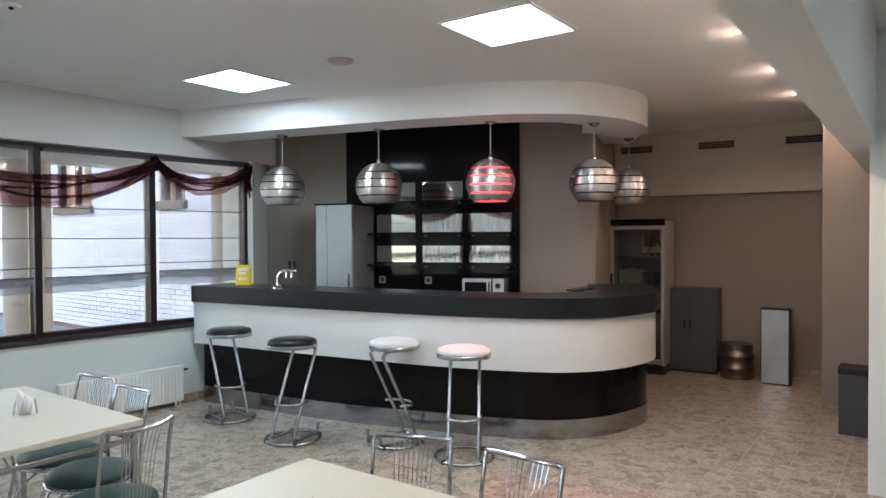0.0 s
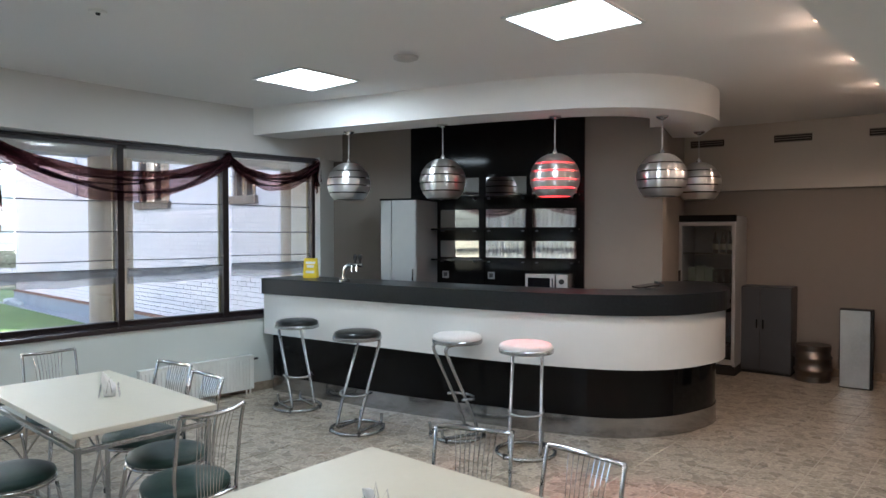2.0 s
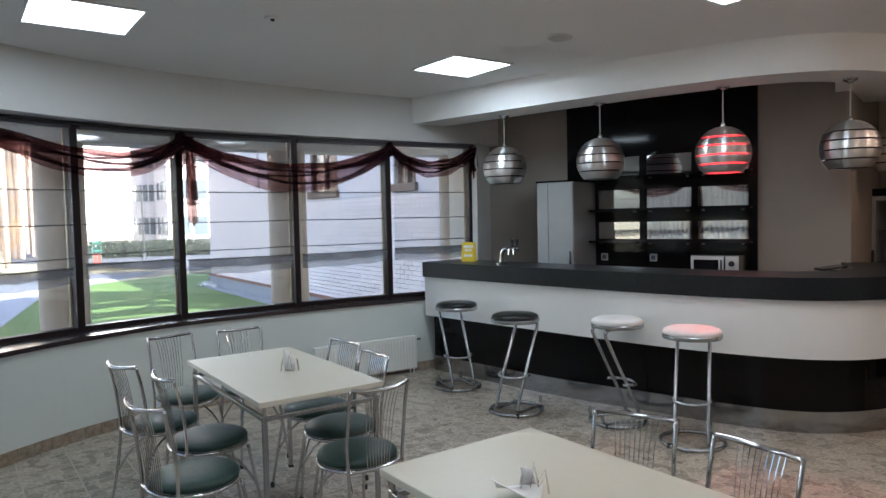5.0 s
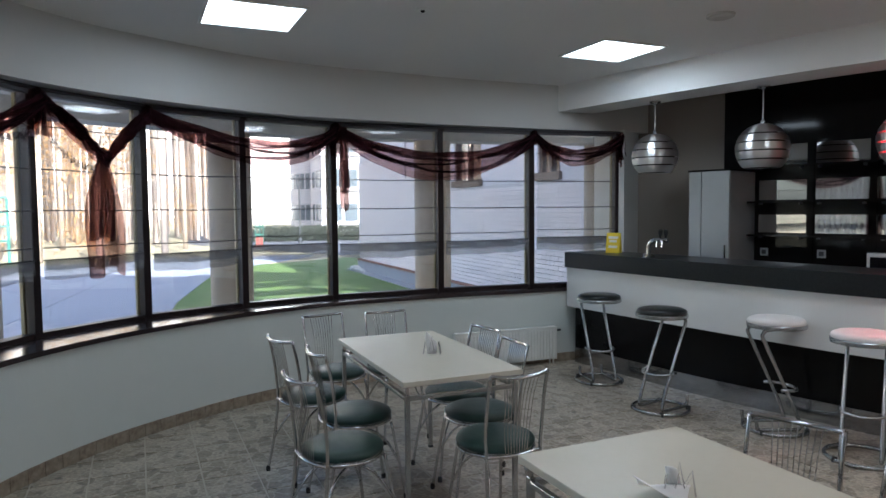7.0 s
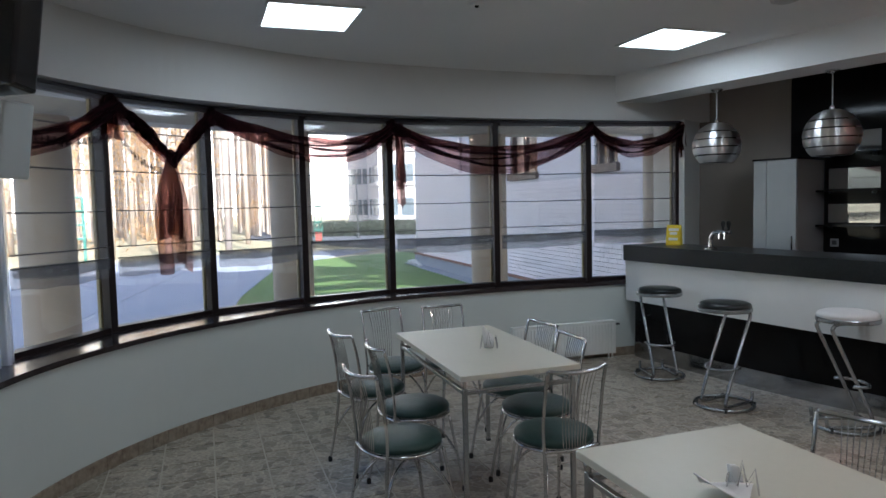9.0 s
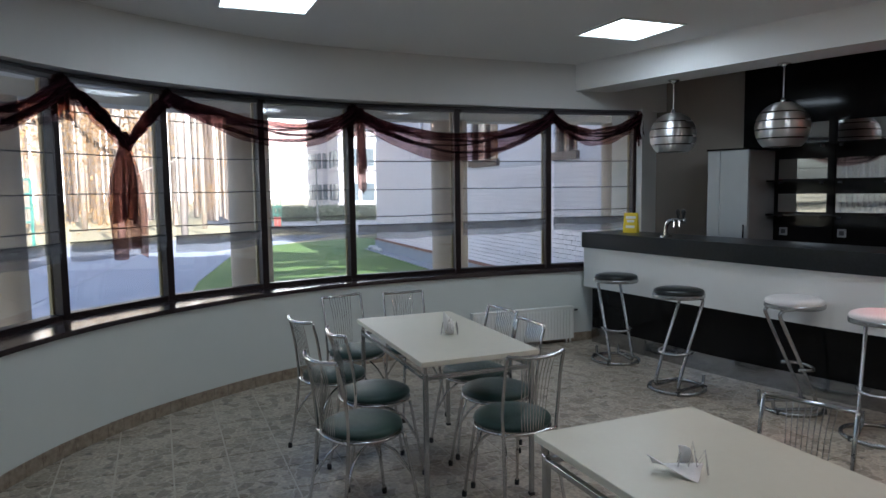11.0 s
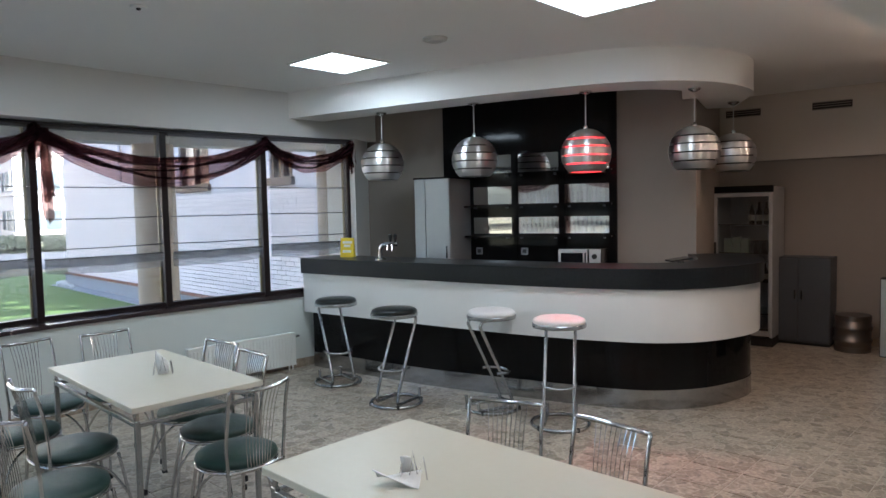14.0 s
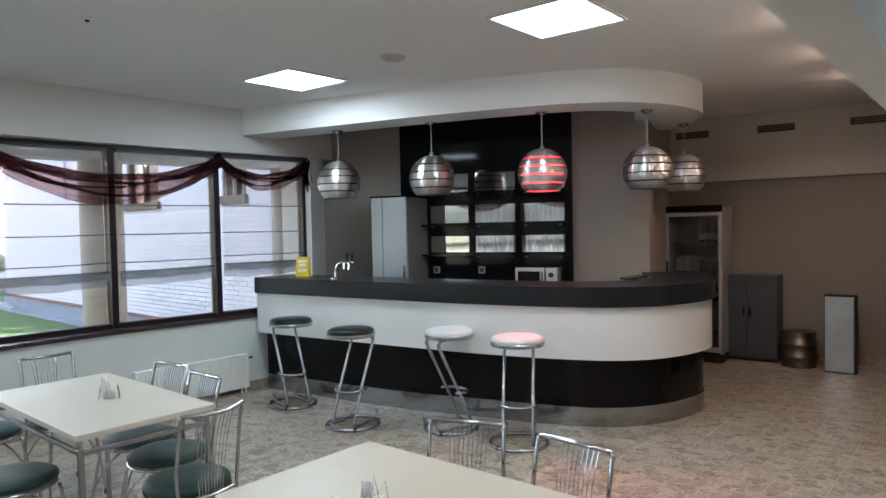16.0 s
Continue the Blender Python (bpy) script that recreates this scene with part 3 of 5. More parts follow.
def napkin_holder(x, y, ang, messy):
    t = thing("napkin_holder", "bent chrome wire napkin holder with white paper napkins", "napkin holder", "napkin holders", pose(x, y, 0.756, 0, 0, ang) @ Matrix.Scale(0.82 if messy else 0.92, 4))
    # two wire fans, each bent into three peaks, joined by bars at the table
    for s in (-1, 1):
        w = [(-0.050, s * 0.024, 0.003), (-0.040, s * 0.023, 0.070), (-0.014, s * 0.022, 0.022), (0.0, s * 0.021, 0.098), (0.014, s * 0.022, 0.022), (0.040, s * 0.023, 0.070), (0.050, s * 0.024, 0.003)]
        part("wire", tube(w, 0.0034, 6), CHROME, t)
    for px in (-0.050, 0.050):
        part("wire", tube([(px, -0.024, 0.003), (px, 0.024, 0.003)], 0.0026, 6), CHROME, t)

    def sheet(rows, parent):
        bm = loft(rows)
        r = bmesh.ops.extrude_face_region(bm, geom=bm.faces[:])
        bmesh.ops.translate(bm, vec=(0, 0.0025, 0.0015), verts=[v for v in r["geom"] if isinstance(v, bmesh.types.BMVert)])
        part("napkin", bm, PAPER, parent, "white paper napkin", smooth=True)

    if not messy:
        # folded napkins standing in the fan, their points leaning over
        for k in range(5):
            y, top, lean = -0.016 + 0.008 * k, 0.135 - 0.016 * k, -0.030 + 0.013 * k
            sheet([[(-0.026 + 0.052 * i / 4, y + 0.003 * math.sin(i * 1.9 + k), 0.004) for i in range(5)],
                   [(-0.022 + 0.044 * i / 4 + lean * 0.4, y + 0.004 * math.sin(i * 2.3 + k), 0.055) for i in range(5)],
                   [(-0.013 + 0.026 * i / 4 + lean * 0.8, y + 0.003 * math.sin(i * 1.4 + k), top * 0.72) for i in range(5)],
                   [(-0.004 + 0.008 * i / 4 + lean, y, top) for i in range(5)]], t)
    else:
        for k in range(2):
            y = -0.004 + 0.012 * k
            sheet([[(-0.046 + 0.05 * i / 3, y + 0.002 * i, 0.004) for i in range(4)],
                   [(-0.044 + 0.046 * i / 3, y + 0.003 * math.sin(i * 2.0 + k), 0.05) for i in range(4)],
                   [(-0.038 + 0.028 * i / 3 - 0.01 * k, y, 0.082) for i in range(4)]], t)
        # one napkin pulled out, its corner lying over the table's edge of the holder
        rows = []
        for j in range(6):
            f = j / 5
            rows.append([(-0.150 + 0.165 * f + 0.02 * g, -0.045 + 0.10 * g * (0.25 + 0.75 * f) - 0.055 * f, 0.006 + 0.050 * (1 - f) ** 2 * (1 - 0.6 * g) + 0.020 * f * g + 0.007 * math.sin(5 * g + 4 * f)) for g in (0.0, 0.2, 0.4, 0.6, 0.8, 1.0)])
        sheet(rows, t)
    return t


napkin_holder(-1.954, 3.118, 28, False)
napkin_holder(-0.385, 1.935, 14, True)

# ---- chairs ----
def dining_chair():
    t = thing("dining_chair", "chrome tube dining chair with a round green seat", "chair", "dining chairs")
    part("seat", lathe([(0.0, 0.434), (0.15, 0.434), (0.180, 0.440), (0.188, 0.454), (0.182, 0.469), (0.155, 0.482), (0.085, 0.489), (0.0, 0.491)], 40), LEATHER_GREEN, t, "round padded dark green seat", smooth=True)
    ring = [(0.182 * math.cos(a), 0.182 * math.sin(a), 0.429) for a in [2 * math.pi * k / 40 for k in range(40)]]
    part("seat_ring", tube(ring, 0.009, 8, True), CHROME, t, smooth=True)
    # front is +x; each rear leg runs on up as a back post
    W = 0.155
    for s in (-1, 1):
        post = spline([(-0.225, s * 0.165, 0.012), (-0.185, s * 0.150, 0.22), (-0.165, s * 0.142, 0.42), (-0.168, s * 0.149, 0.55), (-0.188, s * 0.149, 0.70), (-0.215, s * 0.149, 0.812)], 5)
        part("back_post", tube(post, 0.0082, 8), CHROME, t, smooth=True)
        leg = spline([(0.215, s * 0.155, 0.012), (0.185, s * 0.14, 0.2), (0.150, s * 0.12, 0.415)], 5)
        part("leg", tube(leg, 0.0082, 8), CHROME, t, smooth=True)
        arch = spline([(-0.19, s * 0.150, 0.20), (-0.11, s * 0.10, 0.33), (0.0, s * 0.07, 0.385), (0.11, s * 0.10, 0.33), (0.185, s * 0.14, 0.20)], 5)
        part("brace", tube(arch, 0.0065, 8), CHROME, t, smooth=True)
        for x, y in ((-0.225, s * 0.165), (0.215, s * 0.155)):
            part("glide", lathe([(0.012, 0), (0.013, 0.02), (0.01, 0.03)], 10, centre=(x, y, 0)), RUBBER, t)
    rail = spline([(-0.215, -0.149, 0.812), (-0.240, -0.09, 0.806), (-0.252, 0.0, 0.802), (-0.240, 0.09, 0.806), (-0.215, 0.149, 0.812)], 6)
    part("top_rail", tube(rail, 0.0092, 10), CHROME, t, smooth=True)
    low = spline([(-0.166, -0.142, 0.435), (-0.185, -0.06, 0.435), (-0.19, 0.0, 0.435), (-0.185, 0.06, 0.435), (-0.166, 0.142, 0.435)], 4)
    part("lower_rail", tube(low, 0.008, 8), CHROME, t, smooth=True)
    for k in range(9):
        f = (k - 4) / 4
        wire = spline([(-0.189 + 0.006 * f * f, 0.055 * f, 0.437), (-0.192, 0.066 * f, 0.56), (-0.215, 0.072 * f, 0.70), (-0.251 + 0.008 * f * f, 0.082 * f, 0.803)], 3)
        part("wire", tube(wire, 0.0019, 6), CHROME, t)
    return t


chair = dining_chair()
SEATS = ((-1.988, 2.404, 71.8), (-2.262, 2.842, 59.5), (-2.717, 3.01, 72.2), (-2.964, 3.511, -21.4), (-2.698, 3.806, -34.8), (-2.018, 3.483, -116.4), (-1.712, 3.211, -125.2), (-1.433, 2.857, 148.0), (-0.203, 2.373, -103.5), (0.101, 2.165, -127.7))
chair.matrix_basis = pose(SEATS[0][0], SEATS[0][1], 0, 0, 0, SEATS[0][2])
for x, y, a in SEATS[1:]:
    copy_thing(chair, pose(x, y, 0, 0, 0, a))

# ---- recess: fridge, metal cabinet, keg, boxes ----
WDIR = math.degrees(math.atan2(WR_B[1] - WR_A[1], WR_B[0] - WR_A[0]))
WM = pose(WR_A[0], WR_A[1], 0, 0, 0, WDIR)
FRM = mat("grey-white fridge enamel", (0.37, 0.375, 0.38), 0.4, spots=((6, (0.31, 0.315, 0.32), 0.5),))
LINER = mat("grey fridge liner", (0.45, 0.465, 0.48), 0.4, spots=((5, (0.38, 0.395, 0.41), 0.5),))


def glass_mat(name, tint, gloss):
    m = bpy.data.materials.new(name)
    m.use_nodes = True
    nt = m.node_tree
    nt.nodes.clear()
    o = nt.nodes.new("ShaderNodeOutputMaterial")
    mix = nt.nodes.new("ShaderNodeMixShader")
    tr = nt.nodes.new("ShaderNodeBsdfTransparent")
    tr.inputs[0].default_value = (*tint, 1)
    gl = nt.nodes.new("ShaderNodeBsdfGlossy")
    gl.inputs["Roughness"].default_value = 0.02
    mix.inputs[0].default_value = gloss
    nt.links.new(tr.outputs[0], mix.inputs[1])
    nt.links.new(gl.outputs[0], mix.inputs[2])
    nt.links.new(mix.outputs[0], o.inputs[0])
    return m


GLASS = glass_mat("window glass", (0.96, 0.975, 0.98), 0.065)
FGLASS = glass_mat("fridge glass", (0.80, 0.83, 0.84), 0.09)
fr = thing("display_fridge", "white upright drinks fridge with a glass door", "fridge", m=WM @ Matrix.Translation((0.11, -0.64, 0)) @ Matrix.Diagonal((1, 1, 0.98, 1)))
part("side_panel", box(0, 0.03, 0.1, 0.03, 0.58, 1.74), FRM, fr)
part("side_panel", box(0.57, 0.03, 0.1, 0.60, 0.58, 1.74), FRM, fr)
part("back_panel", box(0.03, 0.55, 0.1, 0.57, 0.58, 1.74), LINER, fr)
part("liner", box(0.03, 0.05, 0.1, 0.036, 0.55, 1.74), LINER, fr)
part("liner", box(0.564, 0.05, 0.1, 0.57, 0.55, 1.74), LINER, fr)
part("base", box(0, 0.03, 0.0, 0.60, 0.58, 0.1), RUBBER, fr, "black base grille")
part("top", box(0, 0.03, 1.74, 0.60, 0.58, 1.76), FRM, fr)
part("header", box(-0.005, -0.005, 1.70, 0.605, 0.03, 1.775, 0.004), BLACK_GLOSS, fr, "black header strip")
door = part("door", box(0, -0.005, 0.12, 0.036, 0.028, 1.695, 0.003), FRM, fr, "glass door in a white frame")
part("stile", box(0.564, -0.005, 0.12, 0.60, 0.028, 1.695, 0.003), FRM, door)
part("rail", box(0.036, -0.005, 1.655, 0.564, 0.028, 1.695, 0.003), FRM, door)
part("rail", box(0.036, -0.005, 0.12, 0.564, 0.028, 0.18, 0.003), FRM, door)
part("pane", box(0.036, 0.008, 0.18, 0.564, 0.014, 1.655), FGLASS, door)
part("handle", box(0.012, -0.04, 0.85, 0.03, -0.005, 1.15, 0.004), RUBBER, door)
for z in (0.35, 0.70, 1.02, 1.34):
    part("shelf", box(0.03, 0.06, z, 0.57, 0.54, z + 0.012), CHROME, fr)
BOTTLE = mat("brown bottle glass", (0.03, 0.012, 0.006), 0.1, coat=0.5)
LABEL = mat("paper label", (0.55, 0.52, 0.42), 0.6)


def bottle(u, v, z, h, m, kind):
    b = thing(kind, "brown glass bottle on a fridge shelf" if kind == "bottle" else "pale carton on a fridge shelf", kind, "drinks in the fridge", WM @ Matrix.Translation((0.11 + u, -0.64 + v, z * 0.98)))
    if kind == "bottle":
        part("body", lathe([(0.03, 0), (0.031, 0.01), (0.031, h * 0.55), (0.014, h * 0.75), (0.013, h)], 16), m, b, smooth=True)
        part("label", lathe([(0.0318, h * 0.15), (0.0318, h * 0.42)], 16), LABEL, b)
    else:
        part("body", box(-0.04, -0.035, 0, 0.04, 0.035, h, 0.003), m, b)


for k in range(3):
    bottle(0.36 + 0.075 * k, 0.15, 1.352, 0.235, BOTTLE, "bottle")
CARTON = mat("pale carton", (0.34, 0.36, 0.33), 0.5, spots=((20, (0.25, 0.4, 0.2), 0.6),))
for k in range(3):
    bottle(0.12 + 0.09 * k, 0.14, 1.032, 0.15 + 0.02 * (k % 2), CARTON, "carton")
for k in range(5):
    bottle(0.1 + 0.1 * k, 0.14, 0.712, 0.2, BOTTLE, "bottle")
CLEAR = glass_mat("clear drinking glass", (0.80, 0.83, 0.85), 0.22)
tumbler = thing("drinking_glass", "clear drinking glass on a fridge shelf", "glass", "glasses in the fridge", WM @ Matrix.Translation((0.45, -0.50, 1.032 * 0.98)))
part("bowl", lathe([(0.026, 0.0), (0.028, 0.004), (0.034, 0.06), (0.036, 0.13), (0.033, 0.13), (0.030, 0.06), (0.024, 0.012)], 18), CLEAR, tumbler, smooth=True)
for u, v in ((0.53, -0.50), (0.61, -0.49), (0.49, -0.40), (0.57, -0.39), (0.65, -0.40)):
    copy_thing(tumbler, WM @ Matrix.Translation((u, v, 1.032 * 0.98)))

sc = thing("metal_cabinet", "low grey sheet-metal cabinet with two doors", "cabinet", m=pose(2.345, 7.96, 0, 0, 0, -30))
part("body", box(0, 0.02, 0.03, 0.62, 0.36, 0.955, 0.004), GREYMETAL, sc)
for x0, x1 in ((0.006, 0.307), (0.313, 0.614)):
    d = part("door", box(x0, 0.004, 0.05, x1, 0.02, 0.94, 0.003), GREYMETAL, sc)
    part("handle", box(0.27 if x0 < 0.1 else 0.335, -0.012, 0.50, 0.285 if x0 < 0.1 else 0.35, 0.004, 0.60, 0.002), CHROME, d)
part("base", box(0.01, 0.03, 0, 0.61, 0.35, 0.03), RUBBER, sc)
KEGM = mat("worn keg steel", (0.20, 0.185, 0.17), 0.38, 1.0, spots=((12, (0.22, 0.18, 0.15), 0.7),))
keg = thing("beer_keg", "worn steel beer keg with rolled ribs on the floor", "keg", m=pose(3.06, 7.545, 0) @ Matrix.Scale(0.94, 4))
part("body", lathe([(0.160, 0.02), (0.174, 0.055), (0.176, 0.105), (0.190, 0.113), (0.193, 0.125), (0.190, 0.137), (0.176, 0.145), (0.176, 0.245), (0.190, 0.253), (0.193, 0.265), (0.190, 0.277), (0.176, 0.285), (0.172, 0.33), (0.15, 0.36), (0.03, 0.365)], 32), KEGM, keg, smooth=True)
for z in (0.0, 0.345):
    part("rim", lathe([(0.165, z), (0.178, z), (0.178, z + 0.055), (0.165, z + 0.055)], 32), KEGM, keg)
part("valve", lathe([(0.03, 0.36), (0.03, 0.385), (0.012, 0.39)], 14), CHROME, keg)
SILV = mat("scuffed silver sheet", (0.55, 0.56, 0.55), 0.30, 0.9, spots=((2.5, (0.34, 0.35, 0.34), 0.8), (40, (0.60, 0.61, 0.60), 0.4)))
sb = thing("metal_box", "upright silver-fronted box with black sides", "box", m=pose(3.18, 7.23, 0, 0, 0, -31))
part("body", box(0.0, 0.012, 0, 0.285, 0.11, 0.79, 0.003), RUBBER, sb, "black sides")
part("front_panel", box(0.006, 0.0, 0.012, 0.262, 0.012, 0.775, 0.003), SILV, sb, "scuffed silver front")
bn = thing("waste_bin", "grey metal waste bin with a dark rim", "bin", m=pose(2.975, 5.41, 0, 0, 0, -34))
part("body", box(0, 0, 0, 0.30, 0.26, 0.47, 0.006), GREYMETAL, bn)
part("rim", box(-0.006, -0.006, 0.47, 0.306, 0.266, 0.515, 0.004), RUBBER, bn, "black rim")

for u in (0.27, 1.17, 2.07):
    v = thing("air_vent", "narrow slotted ceiling-band air vent", "vent", "air vents", WM @ Matrix.Translation((u, -0.06, 2.585)) @ Matrix.Diagonal((0.8, 1, 0.82, 1)))
    part("frame", box(-0.235, -0.008, -0.052, 0.235, 0.0, -0.040), PAINT_BEIGE, v)
    part("frame", box(-0.235, -0.008, 0.040, 0.235, 0.0, 0.052), PAINT_BEIGE, v)
    part("backing", box(-0.235, -0.003, -0.04, 0.235, 0.0, 0.04), RUBBER, v, "dark slot")
    for k in range(2):
        part("slat", box(-0.225, -0.012, -0.018 + 0.03 * k, 0.225, -0.003, -0.008 + 0.03 * k), PAINT_BEIGE, v)
SPOT = glow("warm lit bulb", (1.0, 0.62, 0.38), 1.2)
# the last two are unseen, added along the row for more warm light
for x, y in ((1.70, 4.20), (2.33, 5.15), (2.92, 6.01), (1.07, 3.26), (0.45, 2.32)):
    s = thing("spotlight", "small warm spotlight beside the beam", "spotlight", "spotlights", Matrix.Translation((x, y, CEIL)))
    part("holder", lathe([(0.020, -0.005), (0.030, -0.003), (0.031, 0.0)], 16), RAD_WHITE, s)
    part("bulb", lathe([(0.003, -0.011), (0.012, -0.009), (0.016, -0.005)], 14), SPOT, s, "glowing warm bulb")
    l = bpy.data.lights.new("spot_bulb", "SPOT")
    l.energy, l.color, l.shadow_soft_size = 4.4, (1.0, 0.66, 0.46), 0.03
    l.spot_size, l.spot_blend = radians(165), 0.5
    new("spot_bulb", l).matrix_world = Matrix.Translation((x, y, CEIL - 0.10))
    l = bpy.data.lights.new("spot_spill", "POINT")
    l.energy, l.color, l.shadow_soft_size = 0.16, (1.0, 0.66, 0.45), 0.02
    new("spot_spill", l).matrix_world = Matrix.Translation((x, y, CEIL - 0.13))
det = thing("smoke_detector", "round grey-white ceiling smoke detector", "smoke detector", m=Matrix.Translation((-0.78, 4.75, CEIL)))
DETM = mat("yellowed grey plastic", (0.52, 0.52, 0.50), 0.5, spots=((20, (0.46, 0.46, 0.44), 0.5),))
part("base", lathe([(0.085, -0.015), (0.09, 0.0)], 28), DETM, det)
part("head", lathe([(0.03, -0.030), (0.055, -0.026), (0.07, -0.015)], 24), DETM, det)
spr = thing("ceiling_sensor", "small dark-slotted white ceiling sensor", "sensor", m=Matrix.Translation((-2.30, 3.59, CEIL)))
part("base", lathe([(0.045, -0.012), (0.048, 0.0)], 24), RAD_WHITE, spr)
part("head", lathe([(0.010, -0.022), (0.014, -0.012)], 16), RUBBER, spr)

# ---- television at the window side ----
tv = thing("television", "black flat television on a ceiling bracket", "television", m=pose(-1.905, 0.795, 1.93, 0, 0, 24))
part("screen", box(-0.30, -0.05, -0.30, 0.10, 0.03, 0.30, 0.01, m=pose(0, 0, 0.22, -10, 0, 0)), DARK_GLASS, tv)
part("pole", tube([(-0.1, 0.05, 0.2), (-0.1, 0.05, CEIL - 1.93)], 0.02, 10), RUBBER, tv)
part("bracket", box(-0.16, 0.0, 0.16, -0.04, 0.06, 0.24), RUBBER, tv)
part("receiver", box(-0.25, -0.06, -0.285, 0.045, 0.04, -0.088, 0.006, m=pose(0, 0, 0, 0, 9, 0)), mat("grey-white plastic", (0.50, 0.53, 0.53), 0.4, spots=((6, (0.45, 0.48, 0.48), 0.5),)), tv, "white box under the screen")

# ---- radiator ----
RA, RB = Vector((-3.25, 5.49, 0)), Vector((-2.60, 6.355, 0))
RM = pose(RA.x, RA.y, 0, 0, 0, math.degrees(math.atan2(RB.y - RA.y, RB.x - RA.x)))
RL = (RB - RA).length
rad = thing("radiator", "white ribbed panel radiator low on the wall", "radiator", m=RM)
part("panel", box(0, -0.085, 0.05, RL, -0.075, 0.362, 0.002), RAD_WHITE, rad)
part("panel", box(0, -0.035, 0.05, RL, -0.025, 0.362, 0.002), RAD_WHITE, rad)
for k in range(int(RL / 0.034)):
    x = 0.02 + 0.034 * k
    part("rib", box(x - 0.008, -0.094, 0.07, x + 0.008, -0.085, 0.342, 0.003), RAD_WHITE, rad)
part("top_grille", box(0, -0.09, 0.362, RL, -0.02, 0.373, 0.002), RAD_WHITE, rad)
for x in (0.0, RL - 0.008):
    part("end_cap", box(x, -0.09, 0.05, x + 0.008, -0.02, 0.362), RAD_WHITE, rad)
part("valve", tube([(RL, -0.055, 0.33), (RL + 0.06, -0.055, 0.33)], 0.012, 10), CHROME, rad)
for x in (RL - 0.06, RL - 0.02):
    part("pipe", tube([(x, -0.055, 0.0), (x, -0.055, 0.08)], 0.009, 8), RAD_WHITE, rad)
for x in (0.2, RL - 0.2):
    part("wall_bracket", box(x - 0.01, -0.03, 0.1, x + 0.01, 0.02, 0.3), RAD_WHITE, rad)

# ---- windows ----
SILLMAT = mat("dark glossy sill", (0.03, 0.02, 0.022), 0.16, spots=((5, (0.045, 0.035, 0.035), 0.6),))
sill_out = [(p[0], p[1]) for p in spline([(*p, 0) for p in POSTS], 5)]
bm = bmesh.new()
ins = offset([p for p in low_line if -0.9 < p[1] < 6.98], -0.02)


def resample(line, n):
    L = [0.0]
    for a, b in zip(line, line[1:]):
        L.append(L[-1] + math.hypot(b[0] - a[0], b[1] - a[1]))
    out = []
    for k in range(n):
        s = L[-1] * k / (n - 1)
        i = min(max(j for j in range(len(L)) if L[j] <= s + 1e-9), len(line) - 2)
        f = (s - L[i]) / max(L[i + 1] - L[i], 1e-9)
        out.append((line[i][0] + (line[i + 1][0] - line[i][0]) * f, line[i][1] + (line[i + 1][1] - line[i][1]) * f))
    return out


a, b = resample(ins, 60), resample(offset(sill_out, 0.12), 60)
loft([[(x, y, SILL - 0.035) for x, y in a], [(x, y, SILL - 0.002) for x, y in a], [(x, y, SILL - 0.002) for x, y in b], [(x, y, SILL - 0.035) for x, y in b], [(x, y, SILL - 0.035) for x, y in a]], bm)
solid("window_sill", bm, SILLMAT, "dark glossy curved window sill", "window sill", "structure")

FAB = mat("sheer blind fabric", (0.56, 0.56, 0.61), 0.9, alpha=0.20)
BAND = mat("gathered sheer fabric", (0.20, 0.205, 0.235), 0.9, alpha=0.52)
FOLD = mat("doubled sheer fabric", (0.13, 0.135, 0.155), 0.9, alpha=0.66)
RODM = mat("dark blind rod", (0.05, 0.045, 0.05), 0.6)
YFRAME = mat("pale frame rebate", (0.30, 0.24, 0.12), 0.5)
for i in range(len(POSTS)):
    x, y = POSTS[i]
    a, b = Vector(POSTS[max(i - 1, 0)]), Vector(POSTS[min(i + 1, len(POSTS) - 1)])
    ang = math.degrees(math.atan2((b - a).y, (b - a).x))
    w = tagged(new(f"window_post_{i}"), "dark brown aluminium window post", "window post", "", "structure")
    w.matrix_world = pose(x, y, 0, 0, 0, ang)
    part("post", box(-0.028, -0.045, SILL - 0.002, 0.028, 0.05, WIN_TOP, 0.004), BROWN, w)
    part("rebate", box(-0.042, 0.03, SILL, 0.042, 0.055, WIN_TOP - 0.002), YFRAME, w)
